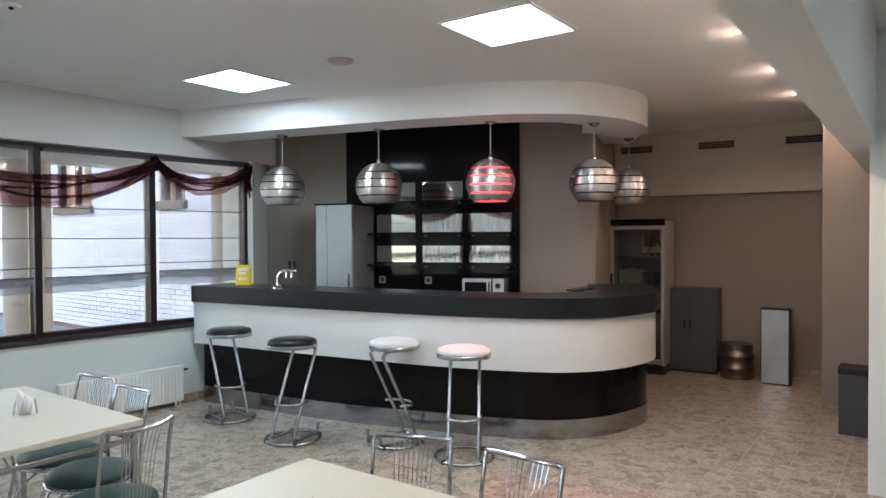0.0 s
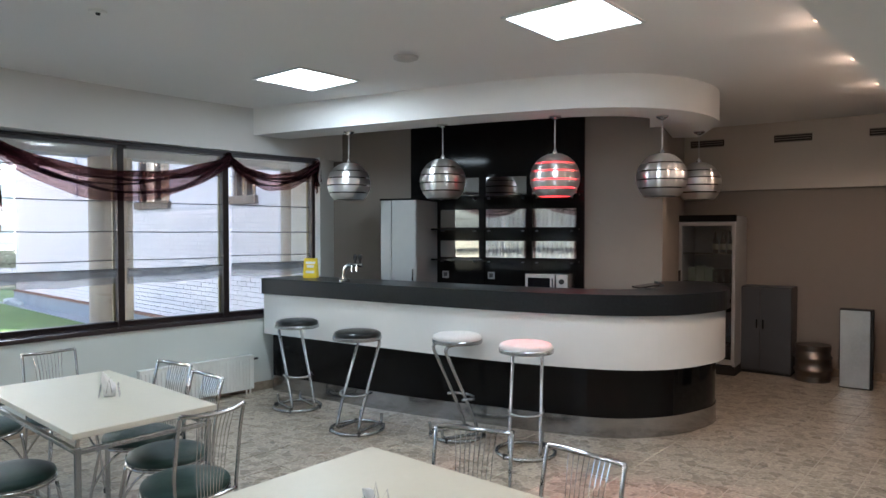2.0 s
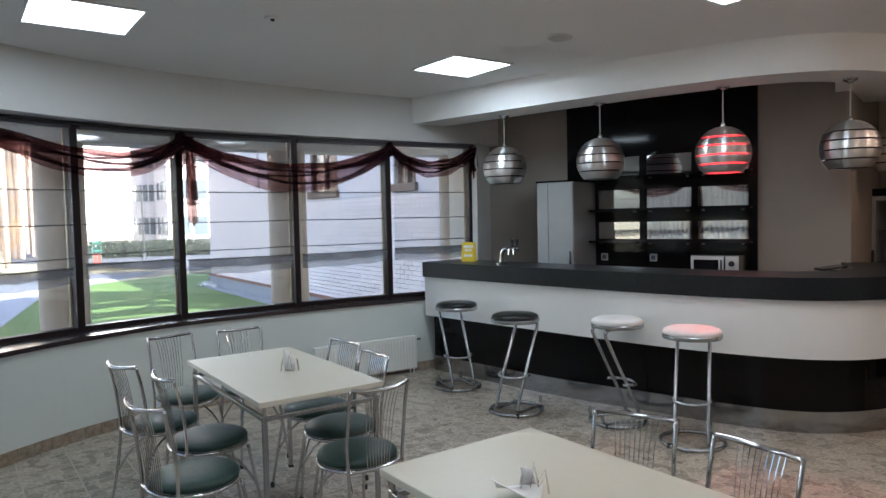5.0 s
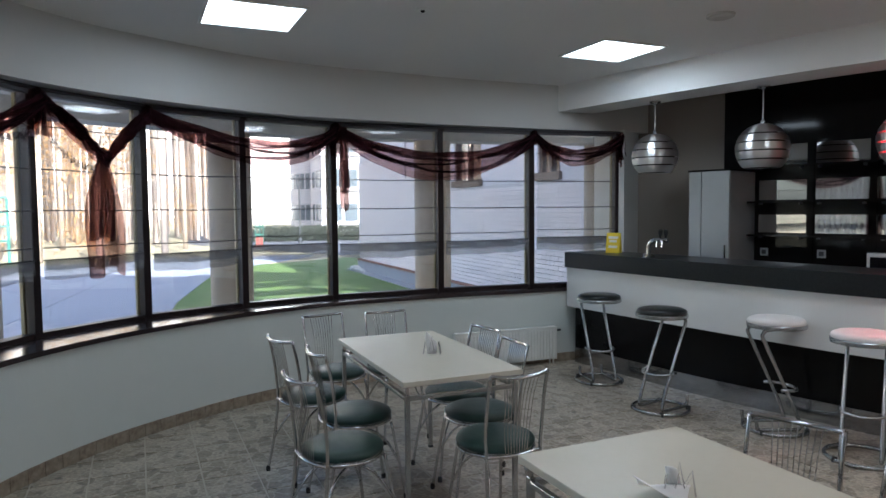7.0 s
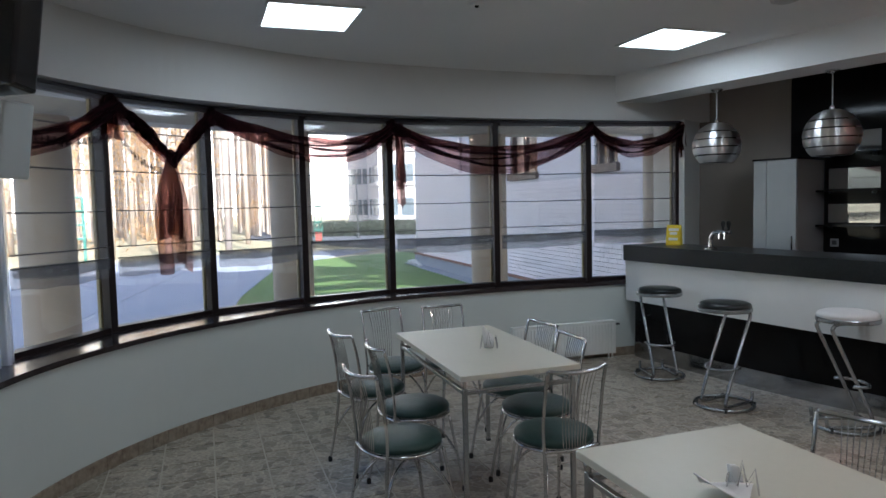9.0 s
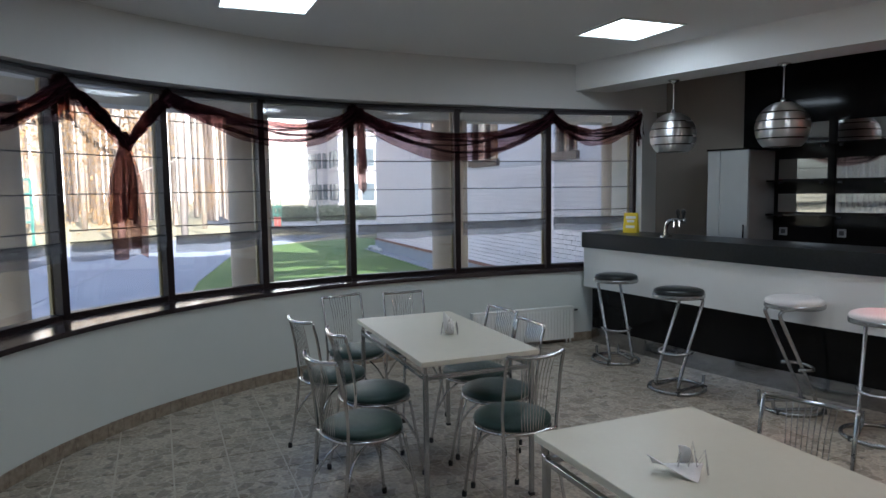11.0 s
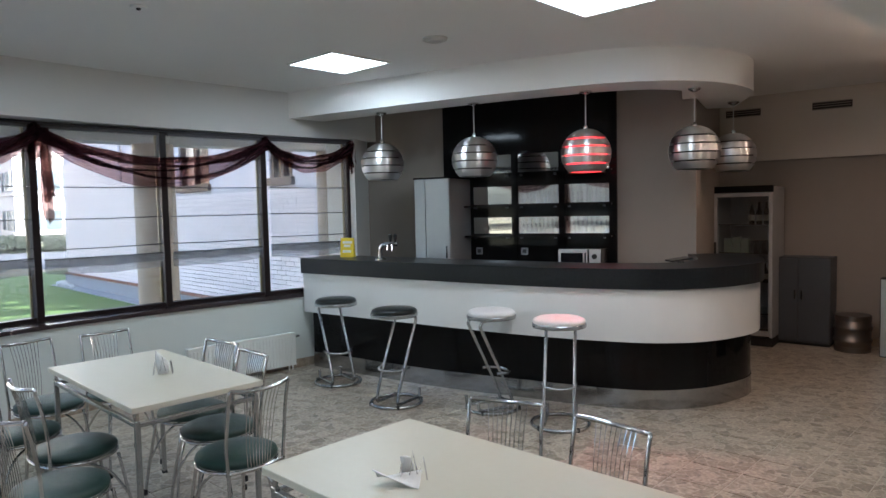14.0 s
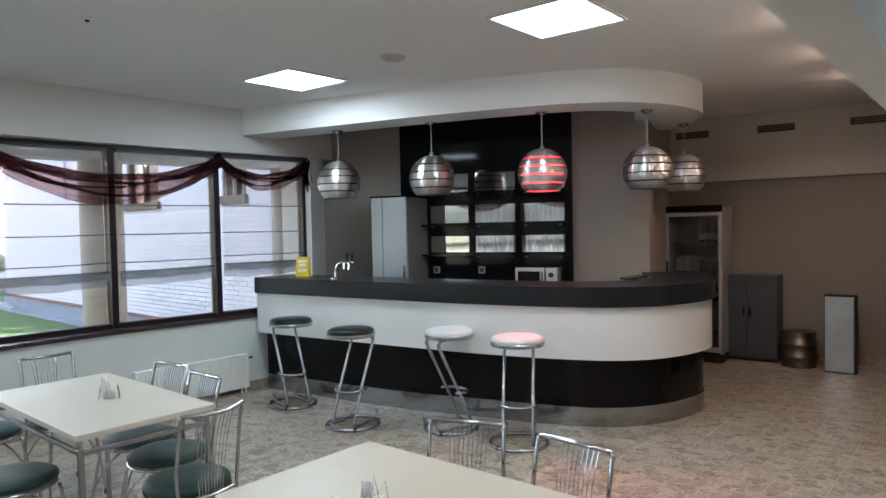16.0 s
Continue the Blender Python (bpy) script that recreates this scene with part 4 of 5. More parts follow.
for i in range(len(POSTS) - 1):
    a, b = Vector((*POSTS[i], 0)), Vector((*POSTS[i + 1], 0))
    L = (b - a).length
    m = pose(a.x, a.y, 0, 0, 0, math.degrees(math.atan2((b - a).y, (b - a).x)))
    w = tagged(new(f"window_{i + 1}"), "large dark-framed fixed window pane", "window", "", "structure")
    w.matrix_world = m
    part("sill_rail", box(0.031, -0.03, SILL - 0.002, L - 0.031, 0.055, SILL + 0.032, 0.003), BROWN, w)
    part("head_rail", box(0.031, -0.03, WIN_TOP - 0.04, L - 0.031, 0.055, WIN_TOP, 0.003), BROWN, w)
    g = part("pane", box(0.03, 0.012, SILL + 0.04, L - 0.03, 0.018, WIN_TOP - 0.045), GLASS, w)
    g.visible_shadow = False
    bl = thing("roman_blind", "sheer grey roman blind drawn half way down", "blind", "sheer blinds", m @ Matrix.Translation((0, -0.065, 0)))
    dz = 0.012 * math.sin(i * 2.3)
    part("fabric", loft([[(0.05 + (L - 0.1) * k / 8, 0.006 * math.sin(k * 1.7 + z * 9), z) for k in range(9)] for z in (1.15, 1.4, 1.65, 1.9, 2.1, 2.29)]), FAB, bl, smooth=True)
    sag = 0.016 + 0.012 * math.sin(i * 3.1)
    tilt = 0.018 * math.sin(i * 1.7 + 0.5)
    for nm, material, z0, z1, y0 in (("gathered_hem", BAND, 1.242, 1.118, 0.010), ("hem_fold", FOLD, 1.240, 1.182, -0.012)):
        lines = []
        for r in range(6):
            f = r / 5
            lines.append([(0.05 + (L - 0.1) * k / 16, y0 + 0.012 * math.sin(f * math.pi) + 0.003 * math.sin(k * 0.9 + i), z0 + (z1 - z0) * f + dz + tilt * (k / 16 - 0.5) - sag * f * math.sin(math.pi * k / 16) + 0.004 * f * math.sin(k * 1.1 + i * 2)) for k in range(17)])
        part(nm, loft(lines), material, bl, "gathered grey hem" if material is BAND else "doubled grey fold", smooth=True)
    for z in (1.238 + dz, 1.315 + dz, 1.555, 1.815, 2.085):
        part("rod", tube([(0.04, -0.002, z), (L * 0.5, -0.002, z - 0.004), (L - 0.04, -0.002, z + 0.003 * math.sin(i + z))], 0.004, 6), RODM, bl)
    part("head_track", box(0.04, -0.012, 2.275, L - 0.04, 0.012, 2.30), RODM, bl)

# ---- swags ----
def cloth(name, low, high, col, tint=(1.0, 1.0, 1.0), pleats=9.0, runs=1.2, seed=0.0):
    """Thin cloth, denser along its fine folds: seen through in part, lit from both sides."""
    m = bpy.data.materials.new(name)
    m.use_nodes = True
    nt = m.node_tree
    nt.nodes.clear()
    out = nt.nodes.new("ShaderNodeOutputMaterial")
    co = nt.nodes.new("ShaderNodeUVMap")
    mp = nt.nodes.new("ShaderNodeMapping")
    mp.inputs["Scale"].default_value = (runs, pleats, 1.0)
    mp.inputs["Location"].default_value = (seed, seed, 0)
    nt.links.new(co.outputs[0], mp.inputs[0])
    n = nt.nodes.new("ShaderNodeTexNoise")
    n.inputs["Scale"].default_value, n.inputs["Detail"].default_value, n.inputs["Roughness"].default_value = 1.0, 5, 0.62
    nt.links.new(mp.outputs[0], n.inputs["Vector"])
    r = nt.nodes.new("ShaderNodeMapRange")
    r.interpolation_type = "SMOOTHSTEP"
    r.inputs[1].default_value, r.inputs[2].default_value = 0.40, 0.66
    r.inputs[3].default_value, r.inputs[4].default_value = low, high
    nt.links.new(n.outputs[0], r.inputs[0])
    di = nt.nodes.new("ShaderNodeBsdfDiffuse")
    tl = nt.nodes.new("ShaderNodeBsdfTranslucent")
    tr = nt.nodes.new("ShaderNodeBsdfTransparent")
    di.inputs[0].default_value = (*col, 1)
    tr.inputs[0].default_value = (*tint, 1)
    tl.inputs[0].default_value = (*[min(c * 1.5, 1.0) for c in col], 1)
    both = nt.nodes.new("ShaderNodeMixShader")
    both.inputs[0].default_value = 0.5
    nt.links.new(di.outputs[0], both.inputs[1])
    nt.links.new(tl.outputs[0], both.inputs[2])
    mix = nt.nodes.new("ShaderNodeMixShader")
    nt.links.new(r.outputs[0], mix.inputs[0])
    nt.links.new(tr.outputs[0], mix.inputs[1])
    nt.links.new(both.outputs[0], mix.inputs[2])
    nt.links.new(mix.outputs[0], out.inputs[0])
    return m


ORG = cloth("dark red organza", 0.28, 0.66, (0.052, 0.020, 0.025), (0.74, 0.53, 0.53), 5.0, 1.6)
ORG_MID = cloth("doubled dark red organza", 0.34, 0.82, (0.050, 0.019, 0.021), (0.60, 0.40, 0.38), 3.0, 2.2, 3.1)
ORG_TAIL = cloth("hanging dark red organza", 0.36, 0.74, (0.060, 0.023, 0.022), (0.68, 0.45, 0.40), 0.7, 6.0, 5.0)
TAIL_DENSE = cloth("gathered hanging organza", 0.50, 0.90, (0.034, 0.013, 0.016), (0.50, 0.33, 0.32), 0.6, 7.0, 9.0)
LACE = cloth("pale lace trim", 0.12, 0.75, (0.10, 0.07, 0.08), (1, 1, 1), 3.0, 40.0)
ORG_DENSE = cloth("folded dark red organza", 0.46, 0.92, (0.034, 0.014, 0.018), (0.46, 0.31, 0.32), 2.0, 2.5, 7.0)


def inward(i):
    a, b = Vector(POSTS[max(i - 1, 0)]), Vector(POSTS[min(i + 1, len(POSTS) - 1)])
    v = (b - a).normalized()
    return Vector((v.y, -v.x, 0))


def hang(i, z=2.29, d=0.11):
    return Vector((*POSTS[i], z)) + inward(i) * d


def swag_mesh(p, q, hi, lo, rows, side, ripple=0.02, skew=0.0, seed=0):
    n = 26
    lines = []
    for r in range(rows):
        f = r / (rows - 1)
        line = []
        for k in range(n + 1):
            s = k / n
            e = s + skew * s * (1 - s)
            g = min(max(f + 0.05 * math.sin(s * 7.0 + seed * 2.1) * math.sin(f * math.pi) + 0.03 * math.sin(s * 17.0 + r + seed) * math.sin(f * math.pi), 0.0), 1.0)
            drop = (hi + (lo - hi) * g) * (4 * e * (1 - e)) ** 0.95 + 0.10 * f * (1 - (4 * s * (1 - s)))
            w = p.lerp(q, s)
            out = 0.02 + ripple * math.sin(r * 2.2 + seed) * (4 * s * (1 - s)) + 0.006 * math.sin(k * 1.3 + r * 0.9 + seed)
            line.append(w + side * out + Vector((0, 0, -drop + 0.006 * math.sin(k * 0.9 + r * 1.7 + seed))))
        lines.append(line)
    return loft(lines)


def tail_mesh(p, length, w0, w1, side, along_v, seed=0, pleats=2.5):
    rows, n = 12, 24
    lines = []
    for r in range(rows + 1):
        f = r / rows
        w = w0 + (w1 - w0) * math.sin(min(f * 1.5, 1) * math.pi / 2) * (1 - 0.25 * f * f)
        line = []
        for k in range(n + 1):
            s = k / n - 0.5
            line.append(p + along_v * (s * w + 0.01 * math.sin(f * 5 + seed)) + side * (0.022 * math.sin(k / n * pleats * 2 * math.pi + seed) * (0.4 + f)) + Vector((0, 0, -length * f * (1 - 0.13 * abs(s) * math.cos(seed)) - 0.03 * f * math.sin(s * 7 + seed))))
        lines.append(line)
    return loft(lines)


def swag(spans, tails, label):
    t = thing("window_swag", label, "curtain", "organza swags")
    for (p, q, hi, lo, side, skew, seed) in spans:
        part("drape", swag_mesh(p, q, hi, lo, 13, side, 0.028, skew, seed), ORG, t, smooth=True)
        for g, (f0, f1) in enumerate(((0.00, 0.17), (0.24, 0.31), (0.42, 0.47), (0.66, 0.74))):
            part("fold", swag_mesh(p, q, hi + (lo - hi) * f0, hi + (lo - hi) * f1, 5, side * (1.3 + 0.3 * g), 0.02, skew + 0.22 * math.sin(seed * 3 + g * 2.4), seed + g * 1.7), ORG_DENSE if g else ORG_MID, t, "denser gathered fold", smooth=True)
    for (p, length, w0, w1, side, av, seed) in tails:
        part("tail", tail_mesh(p, length, w0, w1, side, av, seed), ORG_TAIL, t, smooth=True)
        part("gather", tail_mesh(p, length * 0.74, w0 * 0.8, w1 * 0.66, side * 1.4, av, seed + 2, 2), TAIL_DENSE, t, "denser gathered fold", smooth=True)
    for (p, q, hi, lo, side, skew, seed) in spans:
        for e in (p, q):
            if e.z > 2.2:
                part("gathered_end", lathe([(0.016, -0.12), (0.034, -0.07), (0.036, -0.02), (0.024, 0.015), (0.008, 0.025)], 12, centre=e), ORG_MID, t, "bunched cloth at the post", smooth=True)
    return t


def lace(t, p, q, sag, side):
    top, low = [], []
    for k in range(61):
        s = k / 60
        c = p.lerp(q, s) + side * (0.03 + 0.012 * math.sin(k * 1.9)) - Vector((0, 0, sag * 4 * s * (1 - s)))
        top.append(c)
        low.append(c + side * (0.012 * math.sin(k * 2.6)) - Vector((0, 0, 0.045 + 0.012 * math.sin(k * 1.1))))
    part("lace_trim", loft([top, low]), LACE, t, "pale ruffled lace trim", smooth=True)


def run(i):
    v = inward(i)
    return Vector((-v.y, v.x, 0))


swag([(hang(9), hang(10), 0.16, 0.33, inward(9), 0.1, 0.3)], [(hang(10, 2.28), 0.30, 0.05, 0.09, inward(10), run(10), 0.4)], "short dark red organza swag over the end window")
swag([(hang(7), hang(9), 0.22, 0.48, inward(8), 0.05, 1.1)], [(hang(7, 2.28) + run(7) * 0.075, 0.74, 0.05, 0.11, inward(7), run(7), 1.0)], "wide dark red organza swag across two windows")
swag([(hang(5), hang(7), 0.18, 0.39, inward(6), -0.30, 2.0)], [(hang(7, 2.30), 0.26, 0.08, 0.15, inward(7) * 1.3, run(7), 2.2)], "wide dark red organza swag looped over the posts")
knot = Vector((-4.49, 2.76, 1.93)) + inward(4) * 0.10
t = swag([(knot, hang(5), -0.04, 0.09, inward(5), 0.0, 3.0), (hang(4), knot, -0.04, 0.09, inward(4), 0.0, 3.6)], [(knot, 0.78, 0.06, 0.38, inward(4), run(4), 3.3)], "dark red organza drape knotted in the middle of a window")
lace(t, hang(4, 2.1), knot - Vector((0, 0, 0.06)), 0.10, inward(4))
part("knot", lathe([(0.01, -0.05), (0.035, -0.03), (0.045, 0.0), (0.03, 0.03), (0.01, 0.05)], 14, centre=knot), ORG_DENSE, t, "tight knot", smooth=True)
t5 = swag([(hang(2), hang(4), 0.29, 0.45, inward(3), 0.1, 4.0)], [(hang(4, 2.30), 0.25, 0.08, 0.14, inward(4) * 1.3, run(4), 4.2)], "wide dark red organza swag beside the television")
swag([(hang(0), hang(2), 0.06, 0.40, inward(1), 0.1, 5.0)], [], "wide dark red organza swag over the side windows")
# side windows: gathered white sheers and long tied-back tails
SHEER = cloth("white sheer curtain", 0.68, 0.90, (0.62, 0.62, 0.64), (1.0, 1.0, 1.0), 0.6, 30.0)
for i in range(3):
    a, b = Vector((*POSTS[i], 0)) + inward(i) * 0.09, Vector((*POSTS[i + 1], 0)) + inward(i + 1) * 0.09
    c = thing("sheer_curtain", "gathered white sheer curtain at the side window", "curtain", "sheer curtains")
    part("cloth", loft([[a.lerp(b, k / 60) + inward(i) * 0.03 * math.sin(k * 1.15) + Vector((0, 0, z)) for k in range(61)] for z in (0.72, 1.3, 1.9, 2.29)]), SHEER, c, smooth=True)
    swag([], [(hang(i, 2.28, 0.17), 1.45, 0.10, 0.30, inward(i), run(i), 2.0 + i)], "long dark red organza drape at the side window post")
lace(t5, hang(3, 2.02), hang(4, 2.08), 0.06, inward(3) * 1.5)
tagged(new("curtain_rod", finish("curtain_rod", tube([(*p, 2.315) for p in offset(sill_out, -0.085)], 0.011, 8), RODM)), "thin dark curved curtain rod over the windows", "curtain rod", "", "structure")

# ---- baseboard ----
SKIRT = mat("brown stone skirting tile", (0.26, 0.21, 0.155), 0.4, spots=((14, (0.12, 0.085, 0.06), 0.8), (26, (0.42, 0.36, 0.28), 0.7), (70, (0.30, 0.24, 0.18), 0.4)))
base = tagged(new("baseboard"), "brown stone-patterned skirting tiles along the curved wall", "baseboard", "", "structure")
seg = resample(low_line, 84)
for p, q in zip(seg, seg[1:]):
    d = Vector((q[0] - p[0], q[1] - p[1], 0))
    L = d.length
    part("skirting_tile", box(0.002, -0.010, 0.0, L - 0.002, 0.012, 0.085, 0.001, m=pose(p[0], p[1], 0, 0, 0, math.degrees(math.atan2(d.y, d.x)))), SKIRT, base)
for name, p, q in (("baseboard_recess", WR_A, WR_B), ("baseboard_pillar", PIL, grid(PIL, 0.46, 0))):
    solid(name, strip([p, q], -0.012, -0.001, 0, 0.085), SKIRT, "brown stone-patterned skirting tiles", "baseboard", "structure")

# ---- outdoors ----
GRASS = mat("lawn", (0.085, 0.155, 0.034), 0.9, spots=((0.5, (0.14, 0.21, 0.05), 0.8), (3, (0.07, 0.135, 0.025), 0.5), (14, (0.06, 0.115, 0.02), 0.6)), bump=0.5, bump_scale=25)
PAVE = mat("grey paving", (0.27, 0.295, 0.36), 0.85, spots=((0.7, (0.20, 0.215, 0.26), 0.7), (5, (0.34, 0.365, 0.42), 0.6), (22, (0.20, 0.215, 0.25), 0.5)), bump=0.3, bump_scale=12)
GZ = -0.4
GRANITE_SEAM = mat("dark joint", (0.10, 0.10, 0.11), 0.9)
solid("ground", prism([(-400, -300), (300, -300), (300, 400), (-400, 400)], GZ - 0.5, GZ), mat("dry autumn ground", (0.42, 0.36, 0.24), 0.95, spots=((0.15, (0.30, 0.29, 0.17), 0.7), (2, (0.46, 0.38, 0.24), 0.6))), "open ground with dry autumn grass", "ground", "structure")
solid("lawn", prism([(-9.4, 6.6), (-11.0, 8.1), (-12.3, 9.25), (-16.2, 13.3), (-18.2, 17.0), (-17.8, 21.0), (-17, 25), (-14.2, 17.4), (-14.0, 16.95), (-7.52, 12.26), (-3.9, 9.6), (-6, 6.5)], GZ - 0.1, GZ + 0.03), GRASS, "bright green mown lawn", "lawn", "structure")
solid("path", prism([(-4, -3), (-24, -4), (-26, 10), (-24, 19), (-20, 22), (-18.25, 17.0), (-16.25, 13.3), (-12.35, 9.25), (-11.05, 8.1), (-9.45, 6.55), (-5.5, 6.0), (-4.6, 3)], GZ - 0.1, GZ + 0.015), PAVE, "grey paved forecourt", "path", "structure")
solid("path_seam", prism([(-9.5, 3.05), (-9.46, 3.02), (-20.40, 13.53), (-20.45, 13.56)], GZ, GZ + 0.02), GRANITE_SEAM, "dark seam across the paving", "path", "structure")
COLM = mat("beige painted column", (0.47, 0.385, 0.30), 0.8, spots=((2, (0.36, 0.29, 0.22), 0.6),))
for x, y in ((-5.96, 2.6), (-5.56, 4.88), (-4.33, 6.85), (-2.83, 8.50)):
    c = thing("porch_column", "round beige painted porch column outside the windows", "column", "porch columns", Matrix.Translation((x, y, GZ)))
    part("shaft", lathe([(0.215, 0.0), (0.215, 2.74)], 32), COLM, c, smooth=True)
    part("foot", lathe([(0.26, 0.0), (0.26, 0.12), (0.22, 0.15)], 32), COLM, c)
# the porch roof, and above it unseen masses that shade the ground
arc = [(-2.6, -2.6), (-4.6, -0.4), (-6.0, 1.2), (-6.5, 3.0), (-6.1, 5.0), (-4.7, 7.1), (-3.2, 9.0)]
solid("porch_roof", prism(arc + [(-1.9, 7.9), (-4.2, 5.15), (-4.95, 3.3), (-4.6, 1.6), (-3.7, 0.1), (-1.5, -2.0)], 3.2, 3.5), PAINT_WHITE, "white porch roof over the columns", "roof", "structure")
porch_line = [(p.x, p.y) for p in spline([(-3.3, -2.2, 0), (-5.1, -0.2, 0), (-5.85, 1.2, 0), (-5.96, 2.6, 0), (-5.56, 4.88, 0), (-4.33, 6.85, 0), (-2.83, 8.5, 0), (-1.6, 9.7, 0)], 6)]
solid("porch_beam", strip(porch_line, -0.17, 0.17, 2.34, 3.2), mat("pale porch paint", (0.50, 0.49, 0.47), 0.8, spots=((1.5, (0.44, 0.43, 0.41), 0.5),)), "pale curved beam over the porch columns", "beam", "structure")
# both masses are added, their heights set by where the shade should end
solid("shade_mass", prism([(-4.2, 5.1), (-2.1, 7.9), (1.2, 9.4), (6.6, 7.1), (6.6, -4.2), (0.5, -4.2), (0.5, 4.5), (-4.5, 4.5)], 3.0, 6.1), PAINT_WHITE, "unseen mass added above the building to shade the ground", "wall", "structure")
solid("shade_block", prism([(-1.2, -4.2), (-3.7, 0.2), (-4.6, 1.6), (-5.0, 3.3), (-4.5, 4.497), (0.497, 4.497), (0.497, -4.2)], 3.0, 12.6), PAINT_WHITE, "taller unseen mass added to shade the forecourt", "wall", "structure")
# unseen boards, added so that their gaps let streaks of sun onto the lawn
screen = tagged(new("roof_screen"), "unseen boards added at the roof edge to streak the lawn", "roof screen", "", "structure")
roof_edge = [(-4.18, 5.12), (-2.1, 7.9), (1.2, 9.4)]
for z0, z1 in ((6.5, 7.25), (7.6, 8.5), (8.7, 11.0)):
    fine = [roof_edge[0]] + [tuple(Vector(a).lerp(Vector(b), k / 24)) for a, b in zip(roof_edge, roof_edge[1:]) for k in range(1, 25)]
    bm = strip(fine, -0.10, -0.02, z0, z1)
    for v in bm.verts:
        k = v.co.x * 2.3 + v.co.z * 1.7
        v.co.z += 0.13 * math.sin(k) + 0.09 * math.sin(2.7 * k + 1.0) + 0.05 * math.sin(6.1 * k)
    part("board", bm, PAINT_WHITE, screen)
for x, y in ((-4.1, 5.05), (-2.05, 7.78), (1.15, 9.25)):
    part("post", box(x - 0.04, y - 0.04, 6.1, x + 0.04, y + 0.04, 11.0), PAINT_WHITE, screen)

# brick wing: plinth, brick, rendered band and windows
BW0 = Vector((-13.78, 17.24, 0))
BM_ = pose(BW0.x, BW0.y, 0, 0, 0, -35.9)
BL = 12.6
wing = tagged(new("brick_wing"), "pale brick wing with a rendered upper wall", "building", "", "")
wing.matrix_world = BM_
MORTAR = mat("grey mortar", (0.62, 0.57, 0.57), 0.9, spots=((4, (0.54, 0.50, 0.50), 0.5),))
RENDERM = mat("grey-white render", (0.72, 0.67, 0.69), 0.9, spots=((0.8, (0.66, 0.61, 0.63), 0.5),))
GRANITE = mat("grey stone plinth", (0.30, 0.325, 0.36), 0.8, spots=((5, (0.15, 0.16, 0.19), 0.7), (30, (0.3, 0.32, 0.34), 0.5)))
part("core", box(0.03, 0.03, GZ, BL, 6.0, 1.99), MORTAR, wing)
HIGH, BRICK_TOP = 7.1, 3.05
part("core", box(0.03, 0.032, 1.99, HIGH, 6.0, BRICK_TOP), MORTAR, wing)
part("pilaster", box(BL, -0.02, GZ, BL + 0.35, 6.0, 6.0), RENDERM, wing, "grey-white rendered wall end")
part("plinth", box(-0.05, -0.06, GZ, BL, 0.03, -0.06), GRANITE, wing, "grey stone plinth")
part("plinth_cap", box(-0.07, -0.08, -0.06, BL, 0.03, -0.01), mat("red-brown ledge", (0.22, 0.09, 0.06), 0.7), wing, "red-brown ledge")
BROWNW = mat("brown window casing", (0.075, 0.036, 0.022), 0.6, spots=((8, (0.05, 0.025, 0.016), 0.6),))
openings = [(7.72, 9.05), (11.25, 11.95)]
edges = [0.03] + [v for o in openings for v in o] + [BL]
part("rendered_wall", box(0.03, 0.02, BRICK_TOP, HIGH, 6.0, 6.0), RENDERM, wing, "grey-white rendered wall")
edges[0] = HIGH
for a, b in zip(edges[::2], edges[1::2]):
    part("rendered_wall", box(a, 0.02, 1.99, b, 6.0, 6.0), RENDERM, wing, "grey-white rendered wall")
for a, b in openings:
    part("rendered_wall", box(a, 0.02, 3.7, b, 6.0, 6.0), RENDERM, wing)
    w = part("window", box(a, 0.10, 2.13, b, 0.13, 3.7), DARK_GLASS, wing, "brown-cased window")
    for x0, x1 in ((a, a + 0.08), (b - 0.08, b), ((a + b) / 2 - 0.04, (a + b) / 2 + 0.04)):
        part("frame", box(x0, 0.05, 2.13, x1, 0.11, 3.7), BROWNW, w)
    part("sill", box(a - 0.06, -0.05, 2.0, b + 0.06, 0.1, 2.13), BROWNW, w)
part("downpipe", tube([(4.6, -0.05, 2.35), (4.6, -0.05, 6.0)], 0.045, 10), RENDERM, wing)
part("roof", box(-0.5, -0.5, 6.0, BL, 6.2, 6.25), BROWNW, wing)
part("apron", box(-0.2, -0.40, GZ - 0.1, BL, -0.05, GZ + 0.05), GRANITE, wing, "stone apron")
BRICK = mat("pale facing brick", (0.87, 0.78, 0.77), 0.85, spots=((3, (0.80, 0.70, 0.69), 0.6), (0.5, (0.78, 0.69, 0.68), 0.5)))
nt = BRICK.node_tree
oi = nt.nodes.new("ShaderNodeObjectInfo")
hv = nt.nodes.new("ShaderNodeHueSaturation")
mr = nt.nodes.new("ShaderNodeMapRange")
mr.inputs[3].default_value, mr.inputs[4].default_value = 0.9, 1.06
nt.links.new(oi.outputs["Random"], mr.inputs[0])
pb = nt.nodes["Principled BSDF"]
src = pb.inputs["Base Color"].links[0].from_socket
nt.links.new(mr.outputs[0], hv.inputs["Value"])
nt.links.new(src, hv.inputs["Color"])
nt.links.new(hv.outputs[0], pb.inputs["Base Color"])

# pale stones lying at the apron's corner
STONE = mat("pale stone", (0.55, 0.55, 0.54), 0.9, spots=((9, (0.40, 0.40, 0.40), 0.7),), bump=0.5, bump_scale=20)
